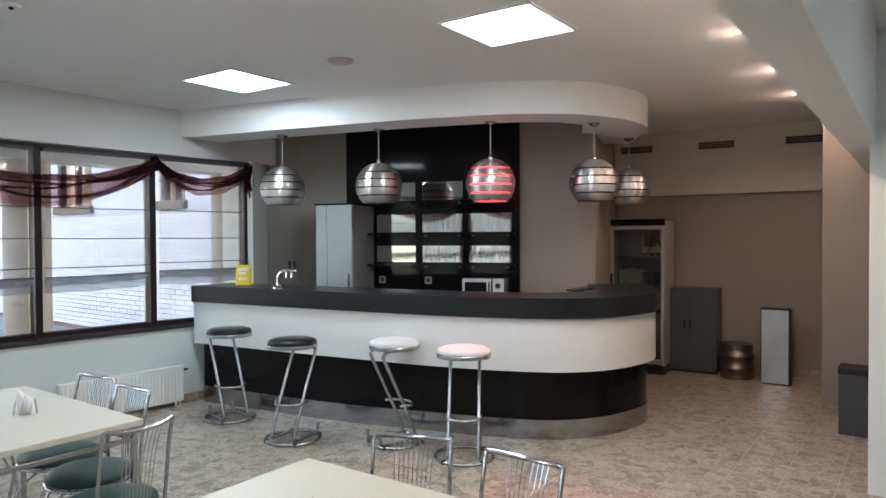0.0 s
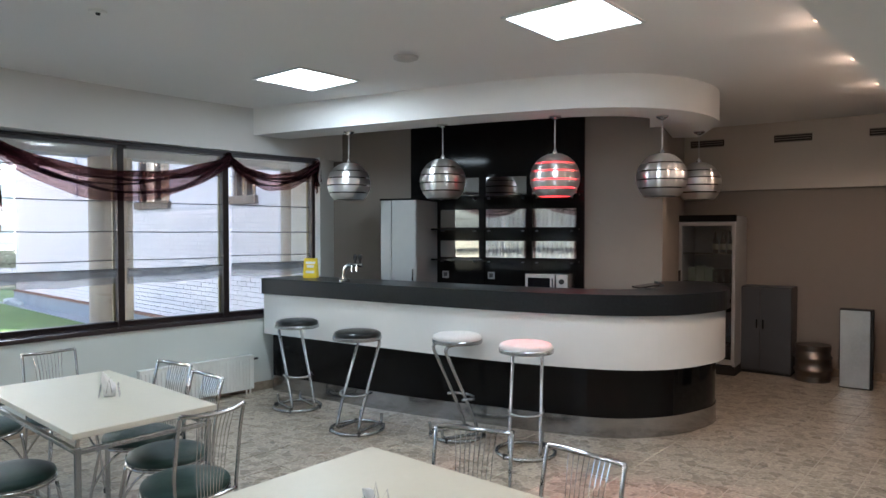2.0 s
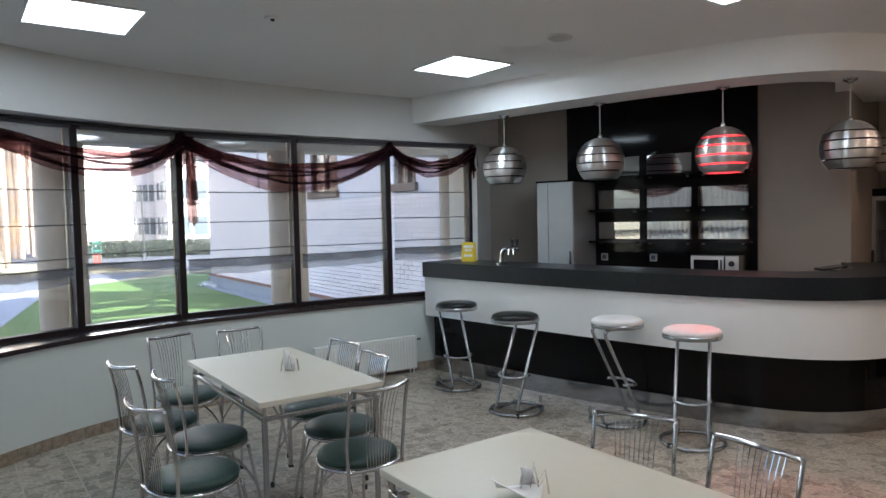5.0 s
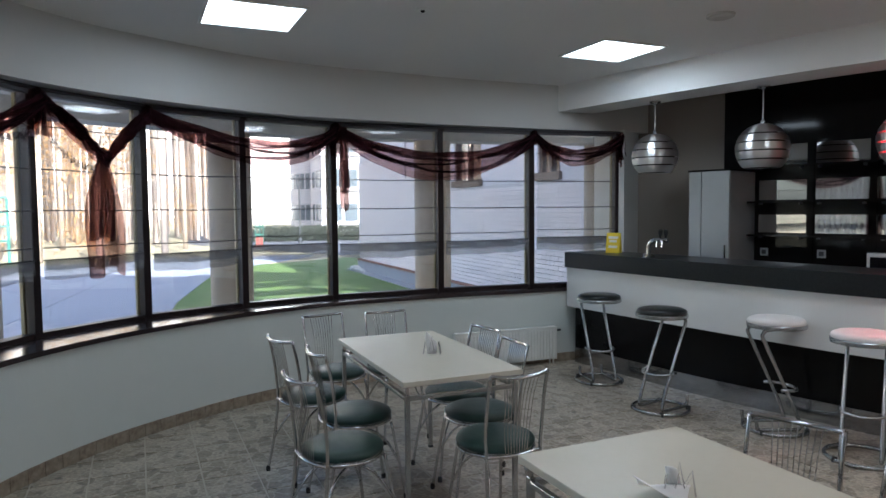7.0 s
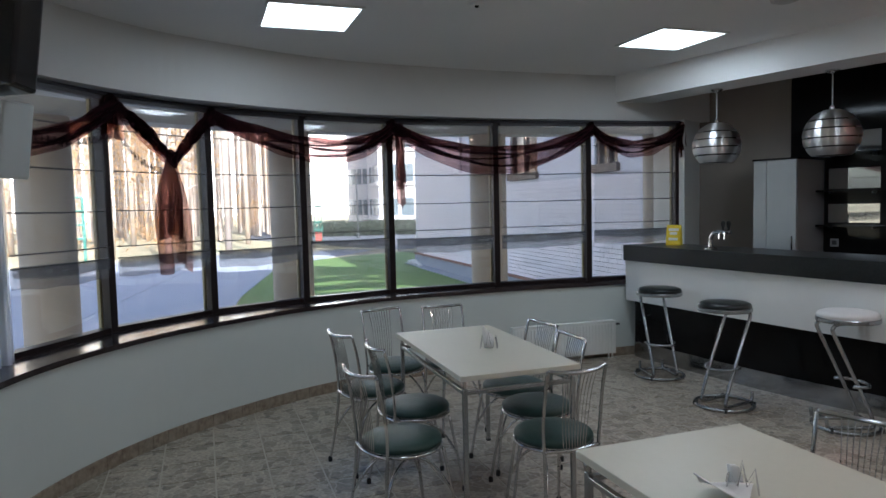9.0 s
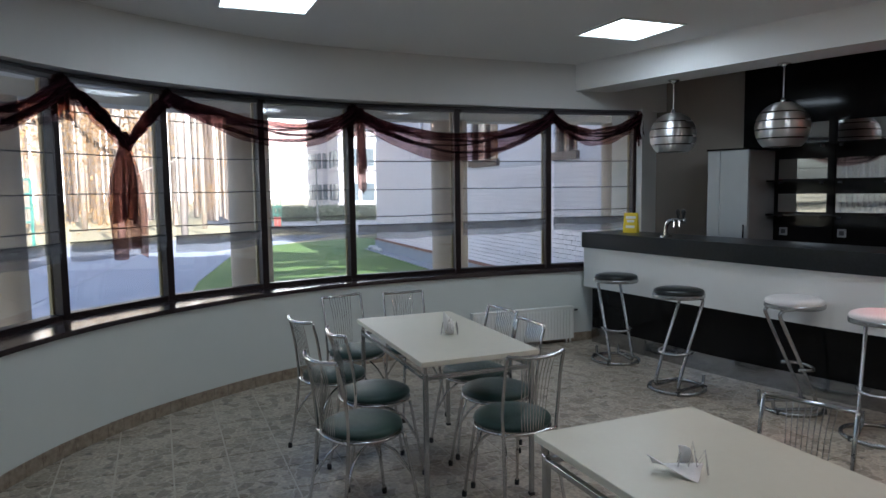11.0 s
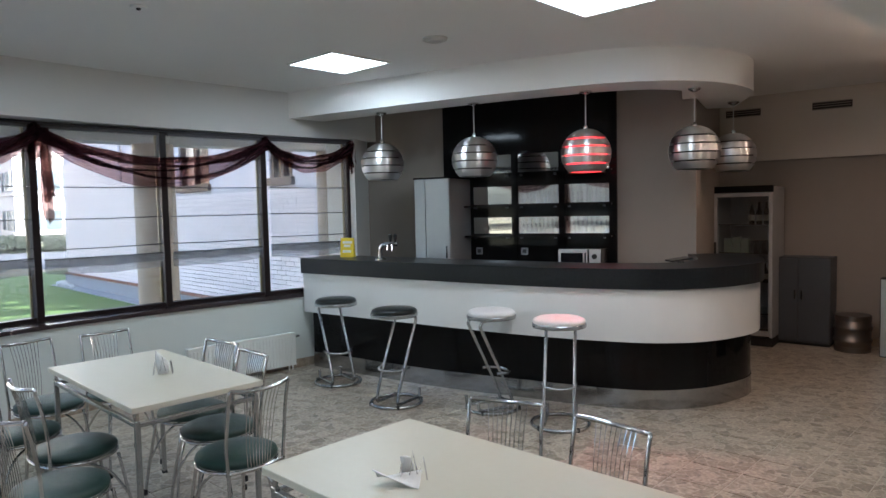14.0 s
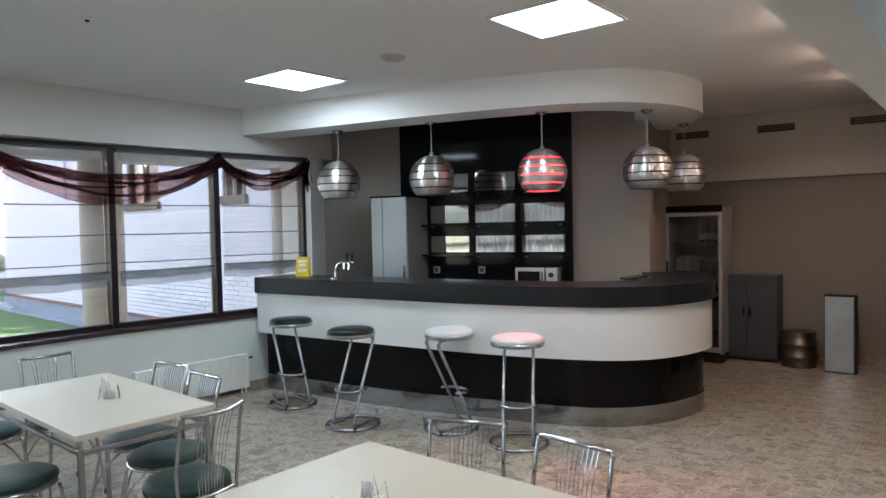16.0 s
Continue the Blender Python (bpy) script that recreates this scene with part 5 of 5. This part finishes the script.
for x, y, r in ((-13.55, 16.72, 0.17), (-13.1, 16.42, 0.12), (-12.85, 16.2, 0.09)):
    bm = bmesh.new()
    bmesh.ops.create_icosphere(bm, subdivisions=2, radius=r)
    for v in bm.verts:
        v.co *= 1 + 0.22 * math.sin(v.co.x * 31 + v.co.y * 17 + x * 5) * math.cos(v.co.z * 23 + y)
        v.co.z *= 0.55
    solid("stone", bm, STONE, "pale rough stone lying on the stone apron", "stone", m=Matrix.Translation((x, y, GZ + 0.04 + r * 0.45)), group="stones")

# far house, sports frame, trees
far = thing("apartment_building", "white apartment building with rows of windows", "building", m=pose(-50.5, 53.5, GZ, 0, 0, -40))
WALLW = mat("pale facade", (0.52, 0.52, 0.56), 0.8, spots=((0.3, (0.46, 0.46, 0.50), 0.5),))
part("wall", box(0, 0, 0, 14, 9, 16), WALLW, far)
part("roof", box(-0.4, -0.4, 16, 14.4, 9.4, 16.4), GREYMETAL, far)
bay = prism([(3.2 * math.cos(a) + 3.3, -1.6 * math.sin(a)) for a in [math.pi * k / 10 for k in range(11)]], 0, 15.5)
part("bay", bay, WALLW, far)
PANEG = mat("far window glass", (0.10, 0.13, 0.16), 0.15)
for fl in range(5):
    z = 1.0 + 3 * fl
    for k in range(10):
        a0, a1 = math.pi * (k + 0.12) / 10, math.pi * (k + 0.88) / 10
        p0, p1 = ((3.25 * math.cos(a) + 3.3, -1.65 * math.sin(a)) for a in (a0, a1))
        bm = bmesh.new()
        vs = [bm.verts.new(v) for v in ((*p0, z), (*p1, z), (*p1, z + 1.5), (*p0, z + 1.5))]
        ws = [bm.verts.new(Vector((3.3, 0, v.co.z)).lerp(v.co, 0.97)) for v in vs]
        bm.faces.new(vs)
        bm.faces.new(ws[::-1])
        for i in range(4):
            bm.faces.new((vs[i], ws[i], ws[(i + 1) % 4], vs[(i + 1) % 4]))
        part("window", bm, PANEG, far)
    for x in (8.4, 10.6, 12.4):
        part("window", box(x, -0.06, z, x + 1.2, 0.05, z + 1.5), PANEG, far)
    for y in (0.6, 2.0, 4.1, 5.5, 7.2):
        part("window", box(13.95, y, z, 14.07, y + 1.1, z + 1.5), PANEG, far)
    part("ledge", box(13.9, -0.1, z - 0.35, 14.2, 9.0, z - 0.15), WALLW, far)
    part("ledge", box(7.6, -0.15, z - 0.35, 14, 0.0, z - 0.15), WALLW, far)
GREENP = mat("green painted steel", (0.05, 0.22, 0.17), 0.6)
gf = thing("sports_frame", "small green and red steel playground frame", "playground frame", m=pose(-26.5, 24.6, GZ, 0, 0, 42) @ Matrix.Diagonal((0.42, 0.7, 0.8, 1)))
for x in (0, 0.45, 0.9):
    part("post", tube([(x, 0, 0), (x, 0, 2.4)], 0.05, 8), GREENP, gf)
for z in (0.9, 1.4, 1.9, 2.4):
    part("bar", tube([(0, 0, z), (0.9, 0, z)], 0.04, 8), GREENP, gf)
copy_thing(gf, pose(-26.6, 11.7, GZ, 0, 0, 66) @ Matrix.Diagonal((2.6, 1.0, 1.3, 1)))
part("panel", box(0, -0.03, 0.1, 0.9, 0.03, 0.75), mat("red paint", (0.32, 0.05, 0.04), 0.6), gf, "red lower panel")

# added glowing shell beyond the woods, its emission stands in for blown-out sky
glow_arc = [(-170 * math.sin(radians(a)), 170 * math.cos(radians(a)), 0) for a in range(24, 97, 4)]
solid("backdrop", loft([[(x, y, z) for x, y, _ in glow_arc] for z in (GZ, 25, 60)]), glow("glowing white backdrop", (1.0, 0.985, 0.96), 0.55), "added glowing backdrop that whitens the sky over the horizon", "backdrop", "structure")
lp = thing("street_lamp", "thin dark steel lamp post beside the road", "street lamp", m=pose(-27.9, 29.3, GZ))
part("pole", tube([(0, 0, 0), (0, 0, 1.2), (0, 0, 3.6)], 0.05, 8), GREYMETAL, lp)
part("base", lathe([(0.11, 0), (0.11, 0.25), (0.06, 0.32)], 12), GREYMETAL, lp)
part("lantern", lathe([(0.05, 3.6), (0.09, 3.66), (0.09, 3.82), (0.03, 3.88)], 12), GREYMETAL, lp)
solid("far_road", prism([(-19, 22.5), (-34, 26), (-52, 40), (-44, 46), (-30, 36), (-17.5, 28)], GZ - 0.1, GZ + 0.02), mat("asphalt road", (0.10, 0.105, 0.125), 0.9, spots=((0.4, (0.07, 0.075, 0.09), 0.6), (6, (0.13, 0.135, 0.15), 0.4))), "grey asphalt road beyond the lawn", "road", "structure")
BARK = mat("pine bark", (0.60, 0.49, 0.41), 0.95, spots=((1.5, (0.40, 0.31, 0.25), 0.6), (12, (0.62, 0.52, 0.44), 0.5)))
LEAF_O = mat("orange autumn leaves", (0.50, 0.27, 0.10), 0.8, spots=((1.2, (0.58, 0.38, 0.17), 0.8),))
HEDGE = mat("hedge leaves", (0.035, 0.045, 0.032), 0.9, spots=((0.8, (0.06, 0.07, 0.05), 0.7),))
nt = BARK.node_tree
gi = nt.nodes.new("ShaderNodeNewGeometry")
hv = nt.nodes.new("ShaderNodeHueSaturation")
mr = nt.nodes.new("ShaderNodeMapRange")
mr.inputs[3].default_value, mr.inputs[4].default_value = 0.45, 1.3
nt.links.new(gi.outputs["Random Per Island"], mr.inputs[0])
pb = nt.nodes["Principled BSDF"]
src = pb.inputs["Base Color"].links[0].from_socket
nt.links.new(mr.outputs[0], hv.inputs["Value"])
nt.links.new(src, hv.inputs["Color"])
nt.links.new(hv.outputs[0], pb.inputs["Base Color"])
LEAF_P = mat("pine needles", (0.05, 0.08, 0.03), 0.9, spots=((1.2, (0.09, 0.11, 0.04), 0.7),))
rng = random.Random(7)


def leaf_cloud(centre, radius, count, size, squash=0.7):
    bm = bmesh.new()
    for _ in range(count):
        d = Vector((rng.gauss(0, 1), rng.gauss(0, 1), rng.gauss(0, 1))).normalized() * radius * rng.uniform(0.35, 1) ** 0.6
        d.z *= squash
        c = Vector(centre) + d
        u = Vector((rng.uniform(-1, 1), rng.uniform(-1, 1), rng.uniform(-1, 1))).normalized()
        v = u.orthogonal().normalized()
        w = size * rng.uniform(0.6, 1.4)
        bm.faces.new([bm.verts.new(c + u * w), bm.verts.new(c + v * w * 0.5), bm.verts.new(c - u * w), bm.verts.new(c - v * w * 0.5)])
    return bm


def join(bms):
    out = bmesh.new()
    for b in bms:
        me = bpy.data.meshes.new("tmp")
        b.to_mesh(me)
        b.free()
        out.from_mesh(me)
        bpy.data.meshes.remove(me)
    return out


def pine(name, label, x, y, h, r, leaf):
    t = thing(name, label, "tree", "trees beyond the lawn", pose(x, y, GZ, 0, 0, rng.uniform(0, 360)))
    lean = rng.uniform(-0.4, 0.4)
    part("trunk", tube([(lean * s * s, 0.3 * lean * s, h * s) for s in (0, 0.25, 0.5, 0.75, 1)], r, 8), BARK, t, smooth=True)
    for k in range(5):
        a, z = rng.uniform(0, 6.28), h * rng.uniform(0.45 if leaf is LEAF_P else 0.2, 0.85)
        part("limb", tube([(lean * (z / h) ** 2, 0, z), (1.0 * math.cos(a), 1.0 * math.sin(a), z + 0.5), (2.0 * math.cos(a), 2.0 * math.sin(a), z + 0.8)], r * 0.22, 5), BARK, t)
    z0 = 0.78 if leaf is LEAF_P else 0.5
    part("crown", join([leaf_cloud((rng.uniform(-1, 1), rng.uniform(-1, 1), h * (z0 + 0.24 * k / 4)), 2.0, 330 if leaf is LEAF_P else 420, 0.13 if leaf is LEAF_P else 0.06) for k in range(5)]), leaf, t)
    return t


TREES = [(50, 27), (52.5, 38), (54, 30), (57, 35), (58.5, 26), (61, 40), (62.5, 30), (65, 34), (66.5, 25), (69, 36), (71, 29), (49.5, 48), (55.5, 47), (60, 48), (74, 33), (77, 28)]
for n, (az, d) in enumerate(TREES):
    x, y = -d * math.sin(radians(az)), d * math.cos(radians(az))
    if az > 53 and n % 3 == 1:
        pine("birch_tree", "autumn tree with sparse orange leaves", x, y, rng.uniform(7, 10), 0.13, LEAF_O)
    else:
        pine("pine_tree", "tall straight pine with a bare reddish trunk", x, y, rng.uniform(16, 21), rng.uniform(0.12, 0.18), LEAF_P)
bms = []
for _ in range(210):
    az, d = rng.uniform(48.8, 82), rng.uniform(40, 85)
    x, y = -d * math.sin(radians(az)), d * math.cos(radians(az))
    bms.append(tube([(x, y, GZ), (x + rng.uniform(-0.4, 0.4), y, GZ + rng.uniform(14, 20))], rng.uniform(0.10, 0.2), 6))
solid("far_woods", join(bms), BARK, "distant pine wood of bare trunks", "woods", "stuff")
bms = []
for k in range(26):
    az = 37.5 + 0.38 * k
    bms.append(leaf_cloud((-44 * math.sin(radians(az)), 44 * math.cos(radians(az)), GZ + 0.4), 0.9, 380, 0.07))
solid("far_hedge", join(bms), HEDGE, "low dark hedge across the road", "hedge", "stuff")
bms = []
for _ in range(34):
    az, d = rng.uniform(50, 82), rng.uniform(32, 70)
    x, y = -d * math.sin(radians(az)), d * math.cos(radians(az))
    bms.append(leaf_cloud((x, y, GZ + rng.uniform(0.4, 5)), rng.uniform(1.2, 2.4), 330, 0.06))
solid("autumn_undergrowth", join(bms), LEAF_O, "orange autumn leaves of the undergrowth", "undergrowth", "stuff")

# ---- floor tiles ----
def tile_material():
    m = mat("stone-patterned tile", (0.40, 0.35, 0.28), 0.33, bump=0.05, bump_scale=40)
    nt = m.node_tree
    p = nt.nodes["Principled BSDF"]
    co = nt.nodes.new("ShaderNodeNewGeometry")
    wob = nt.nodes.new("ShaderNodeTexNoise")
    wob.inputs["Scale"].default_value = 5
    nt.links.new(co.outputs["Position"], wob.inputs["Vector"])
    add = nt.nodes.new("ShaderNodeVectorMath")
    add.operation = "MULTIPLY_ADD"
    add.inputs[1].default_value = (0.13, 0.13, 0.13)
    nt.links.new(wob.outputs["Color"], add.inputs[0])
    nt.links.new(co.outputs["Position"], add.inputs[2])
    vo = nt.nodes.new("ShaderNodeTexVoronoi")
    vo.inputs["Scale"].default_value = 13
    nt.links.new(add.outputs[0], vo.inputs["Vector"])
    ve = nt.nodes.new("ShaderNodeTexVoronoi")
    ve.feature = "DISTANCE_TO_EDGE"
    ve.inputs["Scale"].default_value = 13
    nt.links.new(add.outputs[0], ve.inputs["Vector"])
    sep = nt.nodes.new("ShaderNodeSeparateColor")
    nt.links.new(vo.outputs["Color"], sep.inputs[0])
    ramp = nt.nodes.new("ShaderNodeValToRGB")
    ramp.color_ramp.elements[0].color, ramp.color_ramp.elements[1].color = (0.235, 0.20, 0.15, 1), (0.47, 0.425, 0.345, 1)
    e = ramp.color_ramp.elements.new(0.5)
    e.color = (0.365, 0.32, 0.255, 1)
    nt.links.new(sep.outputs[0], ramp.inputs[0])
    edge = nt.nodes.new("ShaderNodeMapRange")
    edge.inputs[1].default_value, edge.inputs[2].default_value, edge.inputs[3].default_value, edge.inputs[4].default_value = 0.0, 0.07, 0.7, 0.0
    nt.links.new(ve.outputs["Distance"], edge.inputs[0])
    mx = nt.nodes.new("ShaderNodeMix")
    mx.data_type = "RGBA"
    mx.inputs[7].default_value = (0.54, 0.49, 0.41, 1)
    nt.links.new(edge.outputs[0], mx.inputs[0])
    nt.links.new(ramp.outputs[0], mx.inputs[6])
    fine = nt.nodes.new("ShaderNodeTexNoise")
    fine.inputs["Scale"].default_value, fine.inputs["Detail"].default_value = 45, 6
    nt.links.new(co.outputs["Position"], fine.inputs["Vector"])
    fr_ = nt.nodes.new("ShaderNodeMapRange")
    fr_.inputs[1].default_value, fr_.inputs[2].default_value, fr_.inputs[3].default_value, fr_.inputs[4].default_value = 0.3, 0.7, 0.68, 1.26
    nt.links.new(fine.outputs[0], fr_.inputs[0])
    blot = nt.nodes.new("ShaderNodeTexNoise")
    blot.inputs["Scale"].default_value, blot.inputs["Detail"].default_value = 17, 2
    nt.links.new(co.outputs["Position"], blot.inputs["Vector"])
    br = nt.nodes.new("ShaderNodeMapRange")
    br.inputs[1].default_value, br.inputs[2].default_value, br.inputs[4].default_value = 0.60, 0.72, 0.75
    nt.links.new(blot.outputs[0], br.inputs[0])
    m2 = nt.nodes.new("ShaderNodeMix")
    m2.data_type = "RGBA"
    m2.inputs[7].default_value = (0.10, 0.085, 0.075, 1)
    nt.links.new(br.outputs[0], m2.inputs[0])
    nt.links.new(mx.outputs[2], m2.inputs[6])
    hs = nt.nodes.new("ShaderNodeHueSaturation")
    nt.links.new(fr_.outputs[0], hs.inputs["Value"])
    nt.links.new(m2.outputs[2], hs.inputs["Color"])
    nt.links.new(hs.outputs[0], p.inputs["Base Color"])
    return m


TILE = tile_material()
TS = 0.30
poly = [(-0.2, -4.0), (-1.1, -1.35), (-2.3, -0.6), (-3.3, 0.45), (-4.2, 1.6), (-4.75, 3.3), (-4.55, 4.3), (-4.0, 5.1), (-2.0, 7.8), (1.2, 9.1), (2.2, 9.0), (6.4, 7.0), (6.4, -4)]


def inside(x, y):
    c = False
    for (x0, y0), (x1, y1) in zip(poly, poly[1:] + poly[:1]):
        if (y0 > y) != (y1 > y) and x < (x1 - x0) * (y - y0) / (y1 - y0) + x0:
            c = not c
    return c


h = TS / 2 - 0.0045
tile_mesh = finish("floor_tile", box(-h, -h, -0.012, h, h, 0.0, 0.0015), TILE)
made = 0
rest = []
for i in range(-34, 35):
    for j in range(-18, 38):
        v = A34 * (i * TS) + B56 * (j * TS + 0.2)
        if not inside(v.x, v.y):
            continue
        if made < 300 and v.y > 1.3 and v.y < 5.6 and -4.4 < v.x < 1.0:
            ob = new("floor_tile", tile_mesh)
            ob.parent = floor
            ob.matrix_world = pose(v.x, v.y, 0, 0, 0, -34)
            made += 1
        else:
            rest.append((v.x, v.y))
verts, faces = [], []
for x, y in rest:
    n = len(verts)
    for z in (-0.012, 0.0):
        for sx, sy in ((-1, -1), (1, -1), (1, 1), (-1, 1)):
            v = Vector((x, y, z)) + A34 * (sx * h) + B56 * (sy * h)
            verts.append(tuple(v))
    faces += [(n + 4, n + 5, n + 6, n + 7)] + [(n + k, n + (k + 1) % 4, n + 4 + (k + 1) % 4, n + 4 + k) for k in range(4)]
me = bpy.data.meshes.new("floor_tiles")
me.from_pydata(verts, [], faces)
me.materials.append(TILE)
ob = new("floor_tiles", me)
ob.parent = floor
tagged(ob, kind="stuff")

# ---- bricks of the wing ----
brick_mesh = finish("brick", box(0, -0.012, 0, 0.25, 0.03, 0.068), BRICK)
verts, faces, made = [], [], 0
course = 0
z = -0.006
while z + 0.068 < BRICK_TOP:
    x = 0.0 if course % 2 else -0.13
    end = BL if z + 0.068 < 2.0 else HIGH
    while x < end - 0.05:
        x0, x1 = max(x, 0.0), min(x + 0.25, end)
        if 8.2 < x0 < 11.6 and made < 300 and x0 == x and x1 == x + 0.25:
            ob = new("brick", brick_mesh)
            ob.parent = wing
            ob.location = (x0, 0.0, z)
            made += 1
        else:
            n = len(verts)
            for yy in (-0.012, 0.03):
                verts += [(x0, yy, z), (x1, yy, z), (x1, yy, z + 0.068), (x0, yy, z + 0.068)]
            faces += [(n, n + 1, n + 2, n + 3), (n, n + 4, n + 5, n + 1), (n + 3, n + 2, n + 6, n + 7), (n, n + 3, n + 7, n + 4), (n + 1, n + 5, n + 6, n + 2)]
        x += 0.26
    z += 0.078
    course += 1
me = bpy.data.meshes.new("bricks")
me.from_pydata(verts, [], faces)
me.materials.append(BRICK)
ob = new("bricks", me)
ob.parent = wing
tagged(ob, kind="stuff")
tagged(wing, kind="structure")
